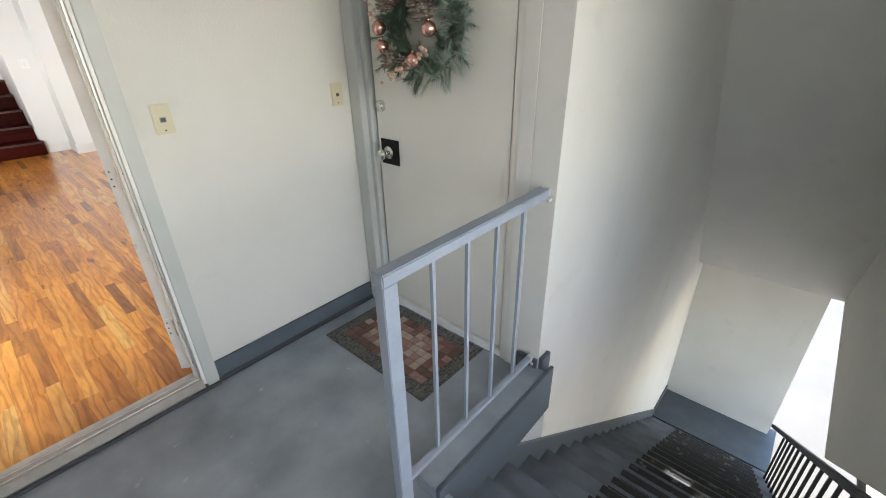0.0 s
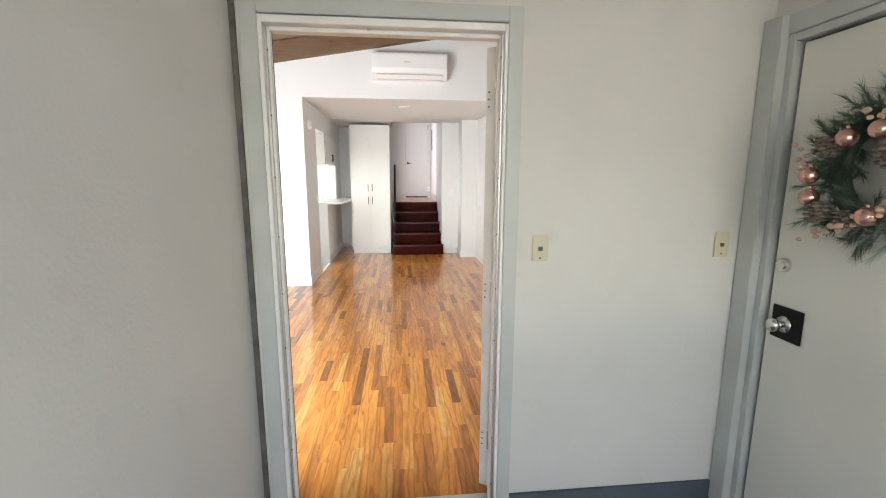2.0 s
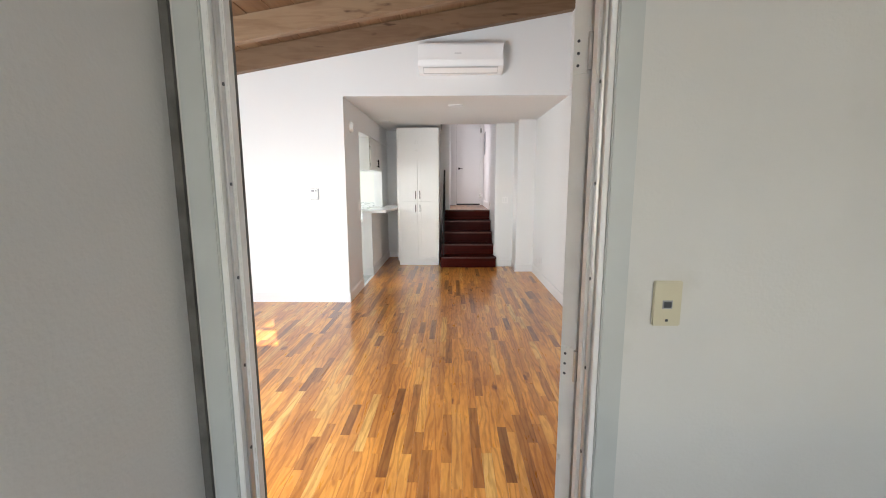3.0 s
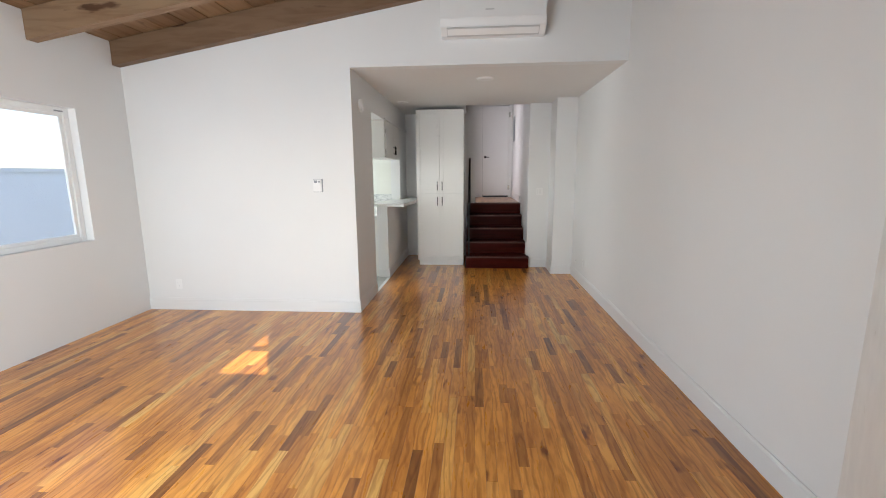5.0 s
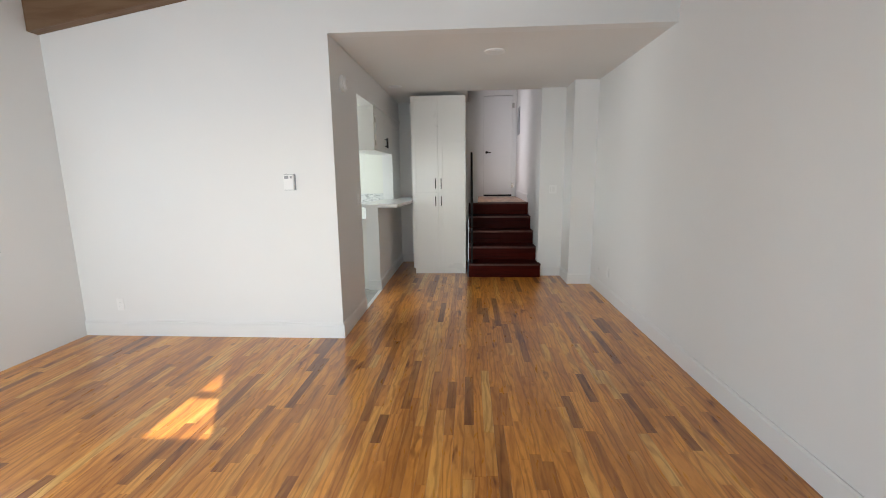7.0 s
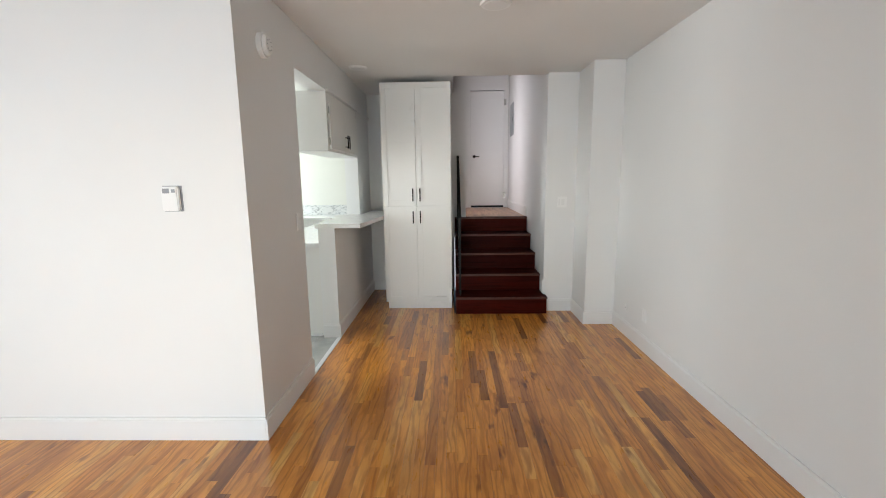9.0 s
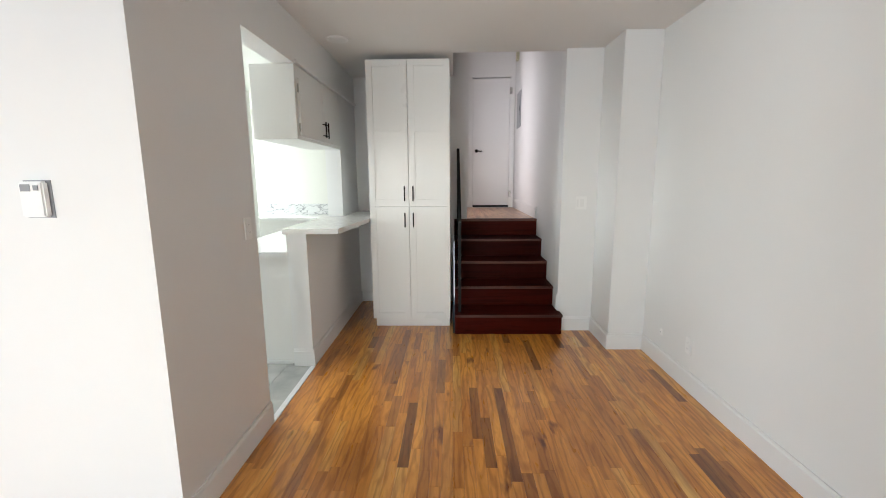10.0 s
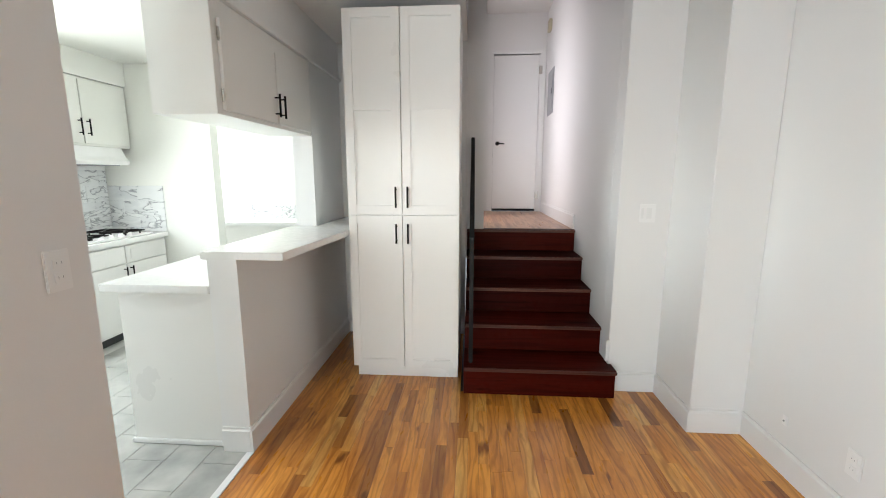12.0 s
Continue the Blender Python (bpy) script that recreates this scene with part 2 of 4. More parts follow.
NOSING = wood("worn_tread_edge", [(0.0, (0.045, 0.007, 0.003)), (0.5, (0.08, 0.018, 0.007)), (1.0, (0.14, 0.042, 0.017))], 0.45, "X", 30, dark=0.4)
BEAM = wood("stained_fir_beam", [(0.0, (0.185, 0.112, 0.062)), (0.5, (0.24, 0.15, 0.085)), (1.0, (0.29, 0.19, 0.11))], 0.6, "X", 9, dark=0.8, stretch=0.12)
DECKING = wood("stained_roof_plank", [(0.0, (0.19, 0.105, 0.052)), (0.5, (0.25, 0.145, 0.074)), (1.0, (0.31, 0.19, 0.10))], 0.6, "Y", 9, dark=0.8)


def marble():
    m = bpy.data.materials.new("white_marble_tile")
    m.use_nodes = True
    nt = m.node_tree
    b = nt.nodes["Principled BSDF"]
    geo, info = nt.nodes.new("ShaderNodeNewGeometry"), nt.nodes.new("ShaderNodeObjectInfo")
    off = nt.nodes.new("ShaderNodeVectorMath")
    off.operation = "MULTIPLY_ADD"
    off.inputs[1].default_value = (0, 0, 0)
    sc = nt.nodes.new("ShaderNodeMath")
    sc.operation = "MULTIPLY"
    sc.inputs[1].default_value = 20
    nt.links.new(info.outputs["Random"], sc.inputs[0])
    add = nt.nodes.new("ShaderNodeVectorMath")
    add.operation = "ADD"
    nt.links.new(geo.outputs["Position"], add.inputs[0])
    nt.links.new(sc.outputs[0], add.inputs[1])
    mp = nt.nodes.new("ShaderNodeMapping")
    mp.inputs["Rotation"].default_value = (radians(35), radians(35), radians(20))
    mp.inputs["Scale"].default_value = (1, 1, 2.6)
    nt.links.new(add.outputs[0], mp.inputs["Vector"])
    n = nt.nodes.new("ShaderNodeTexNoise")
    n.inputs["Scale"].default_value, n.inputs["Detail"].default_value, n.inputs["Distortion"].default_value = 4.5, 5, 0.7
    nt.links.new(mp.outputs[0], n.inputs["Vector"])
    r = nt.nodes.new("ShaderNodeValToRGB")
    e = r.color_ramp.elements
    e[0].position, e[0].color = 0.36, (0.80, 0.81, 0.80, 1)
    e[1].position, e[1].color = 0.66, (0.80, 0.81, 0.80, 1)
    for p, c in ((0.465, (0.77, 0.78, 0.77, 1)), (0.495, (0.28, 0.29, 0.30, 1)), (0.515, (0.70, 0.71, 0.71, 1))):
        x = e.new(p)
        x.color = c
    nt.links.new(n.outputs["Fac"], r.inputs["Fac"])
    nt.links.new(r.outputs["Color"], b.inputs["Base Color"])
    b.inputs["Roughness"].default_value = 0.15
    return m


MARBLE = marble()


def glass():
    m = bpy.data.materials.new("window_glass")
    m.use_nodes = True
    b = m.node_tree.nodes["Principled BSDF"]
    b.inputs["Transmission Weight"].default_value, b.inputs["Roughness"].default_value, b.inputs["IOR"].default_value = 1.0, 0.0, 1.45
    return m


GLASS = glass()

# ---- mesh helpers ----


def box(bm, x0, x1, y0, y1, z0, z1):
    vs = [bm.verts.new((x, y, z)) for z in (z0, z1) for y in (y0, y1) for x in (x0, x1)]
    for f in ((0, 2, 3, 1), (4, 5, 7, 6), (0, 1, 5, 4), (2, 6, 7, 3), (0, 4, 6, 2), (1, 3, 7, 5)):
        bm.faces.new([vs[i] for i in f])
    return vs


def cyl(bm, a, b, r, n=12, r2=None):
    """A rod from a to b."""
    a, b = Vector(a), Vector(b)
    d = (b - a)
    m = Matrix.Translation((a + b) / 2) @ d.to_track_quat("Z", "Y").to_matrix().to_4x4()
    return bmesh.ops.create_cone(bm, cap_ends=True, segments=n, radius1=r, radius2=r if r2 is None else r2, depth=d.length, matrix=m)["verts"]


def ball(bm, c, r, u=12, v=8, squash=(1, 1, 1)):
    return bmesh.ops.create_uvsphere(bm, u_segments=u, v_segments=v, radius=r, matrix=Matrix.Translation(c) @ Matrix.Diagonal((*squash, 1)))["verts"]


def prism(bm, outline, axis, a, b):
    """Extrudes an outline of 2D points along an axis from a to b."""
    def at(p, w):
        return {"x": (w, p[0], p[1]), "y": (p[0], w, p[1]), "z": (p[0], p[1], w)}[axis]
    lo, hi = [bm.verts.new(at(p, a)) for p in outline], [bm.verts.new(at(p, b)) for p in outline]
    n = len(outline)
    bm.faces.new(lo), bm.faces.new(hi[::-1])
    for i in range(n):
        bm.faces.new((lo[i], hi[i], hi[(i + 1) % n], lo[(i + 1) % n]))


def mesh_of(name, bm, mat, bevel=0.0, smooth=False):
    bmesh.ops.recalc_face_normals(bm, faces=bm.faces)
    if bevel:
        bmesh.ops.bevel(bm, geom=bm.edges[:], offset=bevel, segments=2, affect="EDGES", clamp_overlap=True)
    me = bpy.data.meshes.new(name)
    bm.to_mesh(me)
    bm.free()
    me.materials.append(mat)
    if smooth:
        for p in me.polygons:
            p.use_smooth = True
    return me


def part(name, bm, mat, parent=None, label="", bevel=0.0, smooth=False):
    ob = new(name, mesh_of(name, bm, mat, bevel, smooth))
    ob.parent = parent
    if label:
        ob["label"] = label
    return ob


def bxs(*boxes):
    bm = bmesh.new()
    for b in boxes:
        box(bm, *b)
    return bm


def thing(name, label, category, group="", kind=""):
    return tagged(new(name), label, category, group, kind)


def structure(name, bm, mat, label, category, bevel=0.0):
    return tagged(part(name, bm, mat, bevel=bevel), label, category, kind="structure")


def wall(axis, a, b, u0, u1, z0, z1, holes=(), top=None):
    """A wall with thickness from a to b across its axis, running u0 to u1, with openings (u, u, z, z) cut right through; top(u) slopes it."""
    bm = bmesh.new()
    us = sorted({u0, u1, *[h[i] for h in holes for i in (0, 1)]})
    zs = sorted({z0, z1, *[h[i] for h in holes for i in (2, 3)]})
    us, zs = [u for u in us if u0 <= u <= u1], [z for z in zs if z0 <= z <= z1]

    def full(i, j):
        if not (0 <= i < len(us) - 1 and 0 <= j < len(zs) - 1):
            return False
        u, z = (us[i] + us[i + 1]) / 2, (zs[j] + zs[j + 1]) / 2
        return not any(h[0] < u < h[1] and h[2] < z < h[3] for h in holes)
    cache = {}

    def v(i, j, k):
        if (i, j, k) not in cache:
            z = top(us[i]) if top and j == len(zs) - 1 else zs[j]
            w = (a, b)[k]
            cache[i, j, k] = bm.verts.new((w, us[i], z) if axis == "x" else (us[i], w, z))
        return cache[i, j, k]
    for i in range(len(us) - 1):
        for j in range(len(zs) - 1):
            if not full(i, j):
                continue
            for k in (0, 1):
                bm.faces.new((v(i, j, k), v(i + 1, j, k), v(i + 1, j + 1, k), v(i, j + 1, k)))
            for di, dj, p, q in ((-1, 0, (i, j), (i, j + 1)), (1, 0, (i + 1, j), (i + 1, j + 1)), (0, -1, (i, j), (i + 1, j)), (0, 1, (i, j + 1), (i + 1, j + 1))):
                if not full(i + di, j + dj):
                    bm.faces.new((v(*p, 0), v(*q, 0), v(*q, 1), v(*p, 1)))
    return bm


# ---- structure: the living room ----
XL, XR = -3.66, 1.515          # side walls of the living room
YF, YA = 2.18, 2.09            # front wall, inner and outer face
YM = 6.40                      # wall with the thermostat
XK = -1.213                    # wall towards the kitchen
ZS = 2.57                      # flat low ceiling
ZL = -0.034                    # landing


def beam_z(x):
    return 2.63 + 0.168 * (x + 3.63)


def roof_z(x):
    return beam_z(x) + 0.24


DOOR = (-0.46, 0.50, -0.2, 2.115)
structure("wall_front", wall("y", YA, YF, -3.81, 1.66, -0.2, 3.9, [DOOR, (-3.0, -0.75, 0.3, 2.0), (-1.93, -1.49, 2.10, 2.80)], roof_z), STUCCO,
          "painted wall round the open entrance door", "wall")
structure("wall_front_lining", wall("y", YF + 0.004, YF + 0.016, XL, XR, 0.0, 3.6, [(-0.46, 0.50, -0.2, 2.115), (-3.0, -0.75, 0.3, 2.0), (-1.93, -1.49, 2.10, 2.80)], lambda x: roof_z(x) - 0.01), WHITE,
          "white plaster lining of the front wall", "wall")
# the two holes beyond the slider are unseen, added for fill lamps
structure("wall_west", wall("x", XL - 0.15, XL, YF, 11.6, -0.2, 2.86, [(4.0, 5.80, 0.885, 2.13), (7.4, 8.8, 1.1, 2.1), (10.55, 11.25, 1.1, 2.1)]), WHITE,
          "white plaster wall with the slider window", "wall")
structure("wall_east", wall("x", XR, XR + 0.15, YF, 8.9, -0.2, 3.75), WHITE, "long plain white plaster wall", "wall")
structure("wall_middle", wall("y", YM, YM + 0.12, XL, XR, 0.0, 3.7, [(XK, 5.0, -1.0, ZS)], roof_z), WHITE, "white plaster wall with a dropped opening", "wall")
structure("wall_kitchen_side", wall("x", XK - 0.15, XK, YM + 0.12, 9.83, 0.0, ZS + 0.05, [(7.235, 8.03, -1, 2.26), (8.03, 9.14, 1.05, 2.26)]), WHITE,
          "white plaster wall with a doorway and a pass-through over the bar", "wall")
structure("wall_alcove_back", wall("y", 9.83, 9.97, XK - 0.15, -0.1, -0.2, 3.6), WHITE, "white plaster wall behind the pantry", "wall")
structure("wall_nook_back", wall("y", 8.84, 9.0, 0.893, 1.22, 0.0, ZS + 0.05), WHITE, "white plaster wall beside the steps, with a switch", "wall", bevel=0.004)
structure("wall_pilaster", bxs((1.218, XR, 8.38, 9.0, 0.0, ZS + 0.05)), WHITE, "white boxed-out plaster pilaster", "wall", bevel=0.004)
structure("wall_hall_east", wall("x", 0.893, 1.04, 9.0, 12.1, -0.2, 3.6), WHITE, "white plaster wall along steps and hall", "wall")
structure("wall_over_pantry", wall("x", -0.24, -0.1, 8.93, 9.97, ZS + 0.001, 3.52), WHITE, "white plaster wall above the pantry", "wall")
# unseen box added behind the hall opening so no sky leaks in
structure("wall_sky_backing", bxs((-0.6, -0.45, 9.97, 12.1, 0.7, 3.6), (-0.45, -0.1, 9.971, 10.1, 0.7, 3.6), (-0.45, -0.1, 11.9, 12.1, 0.7, 3.6)), WHITE, "unseen white wall added behind the hall doorway to stop sky light", "wall")
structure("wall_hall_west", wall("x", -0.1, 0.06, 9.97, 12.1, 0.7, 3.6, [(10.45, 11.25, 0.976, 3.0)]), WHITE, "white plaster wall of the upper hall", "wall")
structure("wall_hall_end", wall("y", 11.98, 12.1, 0.06, 0.893, 0.9, 3.6, [(0.20, 0.83, 0.0, 3.03)]), WHITE, "white plaster wall round the hall door", "wall")
structure("ceiling_low", bxs((XK - 0.15, XR, YM + 0.12, 8.93, ZS, ZS + 0.1), (XK - 0.15, -0.1, 8.93, 9.83, ZS, ZS + 0.1)), CEIL, "flat white dropped ceiling", "ceiling")
structure("ceiling_low_edge", bxs((XK, XR, YM + 0.002, YM + 0.12, ZS + 0.001, ZS + 0.05)), CEIL, "white edge of the dropped ceiling", "ceiling")
structure("ceiling_hall", bxs((-1.4, 1.04, 8.93, 12.1, 3.52, 3.62)), CEIL, "white ceiling of the upper hall", "ceiling")
structure("wall_over_steps", wall("y", 8.93, 9.0, -1.363, 0.893, ZS + 0.02, 3.52), WHITE, "white plaster header over the steps", "wall")
structure("floor_slab", bxs((XL - 0.15, XR + 0.15, YF - 0.11, 10.0, -0.2, -0.012)), DARK, "concrete subfloor under the boards", "floor")
structure("floor_hall", bxs((-0.1, 0.9, 9.98, 12.1, 0.78, 0.955)), UPPER_OAK, "oak floor base of the upper hall", "floor")

# ---- structure: the kitchen ----
structure("floor_kitchen_bed", bxs((XL, XK - 0.01, YM + 0.12, 11.6, -0.011, -0.004)), GROUT, "pale grout bed of the kitchen floor", "floor")
structure("ceiling_kitchen", bxs((XL, XK - 0.15, YM + 0.12, 11.6, 2.5, 2.58)), KITCHEN, "cream kitchen ceiling", "ceiling")
structure("wall_kitchen_stub", wall("y", 10.05, 10.17, XL, -2.55, 0.0, 2.5), KITCHEN, "cream kitchen wall beside the cooktop", "wall")
structure("wall_kitchen_end", wall("y", 11.45, 11.6, XL, -1.21, 0.0, 2.5), KITCHEN, "cream kitchen end wall", "wall")
structure("wall_kitchen_east", wall("x", XK - 0.15, XK, 9.97, 11.6, 0.0, 2.5), KITCHEN, "cream kitchen side wall", "wall")

# ---- structure: the landing and the stairwell outside ----
structure("landing_floor", bxs((-0.53, 1.6, 0.83, YF - 0.12, -0.25, ZL), (-0.53, 0.85, -3.2, 0.83, -0.25, ZL)), SLATE, "slate-blue painted concrete landing, scuffed", "floor")
structure("wall_landing_west", wall("x", -0.695, -0.545, -3.2, YA, -0.25, 2.75, [(-2.6, -0.9, 0.5, 2.2)]), STUCCO, "painted landing wall beside the entrance", "wall")
structure("wall_landing_east", wall("x", 1.6, 1.75, 0.87, 2.25, -0.25, 2.75, [(1.06, 2.0, -0.2, 2.09)]), STUCCO, "painted landing wall round the neighbour's door", "wall")
structure("wall_stairwell", wall("y", 0.87, 1.0, 1.75, 6.45, -4.2, 2.75), STUCCO, "painted stairwell wall", "wall")
# ceiling runs on unseen to the south to keep sun off the landing
structure("ceiling_landing", bxs((-0.68, 3.5, -5.4, YA, 2.75, 2.9)), STUCCO, "painted landing ceiling with an unseen overhang added to block sun", "ceiling")
bm = bmesh.new()
prism(bm, [(6.45, -1.17), (5.85, -1.17), (3.3, 2.75), (3.3, 2.9), (6.45, 2.9)], "y", -0.7, 0.87)
structure("stairwell_soffit", bm, STUCCO, "painted sloping underside over the stairwell", "ceiling")
bm = bmesh.new()
prism(bm, [(6.3, -1.16), (6.3, -3.72), (6.45, -3.72), (6.45, -1.16)], "y", -0.5, 0.87)
structure("wall_stairwell_end", bm, STUCCO, "painted end wall of the lower landing", "wall")
bm = bmesh.new()
prism(bm, [(6.2, -1.12), (3.5, -1.33), (2.0, -0.15), (2.0, 2.75), (6.2, 2.75)], "y", -0.7, -0.56)
structure("wall_stairwell_south", bm, STUCCO, "painted wall hanging over the stair rail", "wall")
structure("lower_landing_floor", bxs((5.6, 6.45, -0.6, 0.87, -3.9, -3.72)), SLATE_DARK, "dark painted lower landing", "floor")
structure("ground", bxs((-400, 400, -400, 400, -4.1, -4.0)), material("pale_paving", (0.15, 0.147, 0.14), 0.8, spread=0.1, scale=1, bump=0.2), "pale paved ground around the building", "ground")
structure("walkway_floor", bxs((0.855, 2.0, -3.2, -0.565, -0.25, ZL)), SLATE, "slate-blue painted walkway", "floor")
# unseen wall and parapet, added to narrow the light reaching the landing
structure("wall_sky_block_east", wall("x", 2.0, 2.12, -3.2, -0.71, -0.25, 2.75, [(-2.7, -1.1, 1.0, 2.4)]), STUCCO, "unseen painted wall added to cut light on the landing", "wall")
structure("sky_block_parapet", wall("y", -3.32, -3.2, -0.695, 2.12, -0.25, 1.05), STUCCO, "unseen painted parapet added to cut light on the landing", "wall")
# slab added to keep direct sun out of the stairwell
structure("sun_block_slab", bxs((2.0, 7.2, -4.0, -0.7, -1.2, -1.05)), material("weathered_concrete", (0.27, 0.265, 0.25), 0.8, spread=0.12, scale=3, bump=0.2), "concrete slab added beyond the stairwell to block sun", "floor")
# unseen canopy, added to stop direct sun but let sky light in
sun_block = thing("awning", "pale flat canopy, unseen, added to block sun at the front window", "awning")
part("canopy", bxs((-3.5, -0.72, -0.5, YA - 0.002, 2.03, 2.07)), TRIM, sun_block)
fw = thing("front_window", "large fixed front window with an added transom shaping the sun patch", "window", kind="structure")
# unseen transom panel and bar, added to outline the sun patch indoors
bm = bmesh.new()
prism(bm, [(-1.49, 2.10), (-1.49, 2.80), (-1.93, 2.80)], "y", YA + 0.02, YF - 0.02)
part("sun_shaping_panel", bm, TRIM, fw)
part("sun_shaping_bar", bxs((-1.93, -1.70, YA + 0.015, YF - 0.015, 2.50, 2.53)), TRIM, fw)
for x0, x1, z0, z1 in ((-3.0, -2.95, 0.3, 2.0), (-0.8, -0.75, 0.3, 2.0), (-2.95, -0.8, 0.3, 0.35), (-2.95, -0.8, 1.95, 2.0)):
    part("frame_bar", bxs((x0, x1, YA + 0.04, YF - 0.02, z0, z1)), TRIM, fw)

# ---- roof: boards and beams ----
bm = bmesh.new()
w = 0.235
n = int((XR + 0.15 - XL + 0.1) / w) + 1
for i in range(n):
    x0, x1 = XL - 0.1 + i * w + 0.007, XL - 0.1 + (i + 1) * w - 0.007
    d = random.uniform(-0.003, 0.003)
    prism(bm, [(x0, roof_z(x0) + d), (x1, roof_z(x1) + d), (x1, roof_z(x1) + 0.04), (x0, roof_z(x0) + 0.04)], "y", YF - 0.1, YM + 0.1)
prism(bm, [(XL - 0.15, roof_z(XL - 0.15) + 0.012), (XR + 0.15, roof_z(XR + 0.15) + 0.012), (XR + 0.15, roof_z(XR + 0.15) + 0.1), (XL - 0.15, roof_z(XL - 0.15) + 0.1)], "y", YF - 0.16, YM + 0.12)
structure("ceiling_roof_boards", bm, DECKING, "brown stained wooden roof boards", "ceiling")
for y in (6.29, 5.44, 4.58, 3.72, 2.86):
    bm = bmesh.new()
    prism(bm, [(XL + 0.002, beam_z(XL)), (XR - 0.002, beam_z(XR)), (XR - 0.002, roof_z(XR) - 0.004), (XL + 0.002, roof_z(XL) - 0.004)], "y", y, y + 0.1)
    tagged(part("roof_beam", bm, BEAM, bevel=0.004), "brown stained solid timber ceiling beam", "beam", "roof beams")

# ---- skirting boards ----


def skirting(x0, x1, y0, y1, out):
    """A skirting board with a stepped cap along a wall; out: the side it faces."""
    bm = bmesh.new()
    h, t = 0.14, 0.014
    if out in "ns":
        a, b = (y0, y0 - t) if out == "s" else (y0, y0 + t)
        c = a + (b - a) * 0.55
        prism(bm, [(a, 0.001), (b, 0.001), (b, h - 0.02), (c, h - 0.012), (c, h), (a, h)], "x", x0, x1)
    else:
        a, b = (x0, x0 - t) if out == "w" else (x0, x0 + t)
        c = a + (b - a) * 0.55
        prism(bm, [(a, 0.001), (b, 0.001), (b, h - 0.02), (c, h - 0.012), (c, h), (a, h)], "y", y0, y1)
    return structure("baseboard", bm, TRIM, "white stepped skirting board", "baseboard")


skirting(XR - 0.001, 0, YF + 0.02, 8.38, "w")
skirting(XL + 0.001, XK, YM - 0.001, 0, "s")
skirting(XK + 0.001, 0, YM - 0.015, 7.235, "e")
skirting(1.217, XR - 0.015, 8.379, 0, "s")
skirting(1.217, 0, 8.365, 8.825, "w")
skirting(0.915, 1.203, 8.839, 0, "s")
skirting(XK + 0.001, 0, 8.016, 9.816, "e")
skirting(-1.363, XK, 8.029, 0, "s")
skirting(XK + 0.015, -0.9, 9.829, 0, "s")
sk = skirting(0.892, 0, 10.0, 11.94, "w")
sk.location.z = 0.976

# ---- entrance door frame ----
frame_thing = thing("door_1", "open entrance doorway with grey casing and white jambs", "door frame", kind="structure")
part("casing", bxs((-0.508, -0.447, YA - 0.022, YA - 0.001, ZL, 2.175)), GREY_TRIM, frame_thing, bevel=0.003)
part("casing", bxs((0.485, 0.543, YA - 0.022, YA - 0.001, ZL, 2.175)), GREY_TRIM, frame_thing, bevel=0.003)
part("casing", bxs((-0.446, 0.484, YA - 0.022, YA - 0.001, 2.118, 2.175)), GREY_TRIM, frame_thing, bevel=0.003)
for s, x in ((1, -0.459), (-1, 0.499)):
    x0, x1 = sorted((x, x + s * 0.026))
    part("jamb", bxs((x0, x1, YA - 0.012, YF + 0.016, ZL + 0.002, 2.114)), JAMB, frame_thing, "chipped white jamb", bevel=0.002)
    x0, x1 = sorted((x + s * 0.027, x + s * 0.041))
    part("door_stop", bxs((x0, x1, YA + 0.03, YA + 0.065, 0.01, 2.086)), JAMB, frame_thing, bevel=0.003)
    x0, x1 = sorted((x + s * 0.0275, x + s * 0.034))
    strip = part("weather_strip", bxs((x0, x1, YA + 0.006, YA + 0.028, 0.01, 2.084)), ALUMINIUM, frame_thing, "dull aluminium strip with screws", bevel=0.0015)
    for k in range(9):
        bm = bmesh.new()
        cyl(bm, (x + s * 0.033, YA + 0.017, 0.12 + k * 0.235), (x + s * 0.036, YA + 0.017, 0.12 + k * 0.235), 0.0045, 8)
        part("screw", bm, DARK, strip)
part("jamb_head", bxs((-0.432, 0.472, YA - 0.012, YF + 0.016, 2.088, 2.114)), JAMB, frame_thing, bevel=0.002)
part("door_stop", bxs((-0.417, 0.457, YA + 0.03, YA + 0.075, 2.072, 2.0875)), JAMB, frame_thing, bevel=0.002)
bm = bmesh.new()
prism(bm, [(YA - 0.03, ZL + 0.002), (YA - 0.03, -0.012), (YA + 0.0, 0.012), (YA + 0.06, 0.016), (YA + 0.1, 0.006), (YA + 0.1, ZL + 0.002)], "x", -0.432, 0.472)
part("threshold", bm, ALUMINIUM, frame_thing, "worn metal threshold")
# solid dark strip stands in for the shade under the threshold
part("gap_shade_strip", bxs((-0.505, 0.541, YA - 0.045, YA - 0.0305, ZL + 0.0005, -0.018)), DARK, frame_thing, "dark strip painting the gap's shade below the threshold")
for k in (0.09, 0.12):
    part("threshold_rib", bxs((-0.43, 0.47, YA + k - 0.075, YA + k - 0.067, 0.008, 0.018)), ALUMINIUM, frame_thing)
leaf = tagged(new("entrance_door"), "white painted entrance door standing wide open inwards", "door")
leaf.matrix_world = pose(0.466, YF + 0.028, 0, 0, 0, 54)
slab = part("slab", bxs((0.006, 0.89, 0.0, 0.044, 0.022, 2.07)), JAMB, leaf, bevel=0.002)
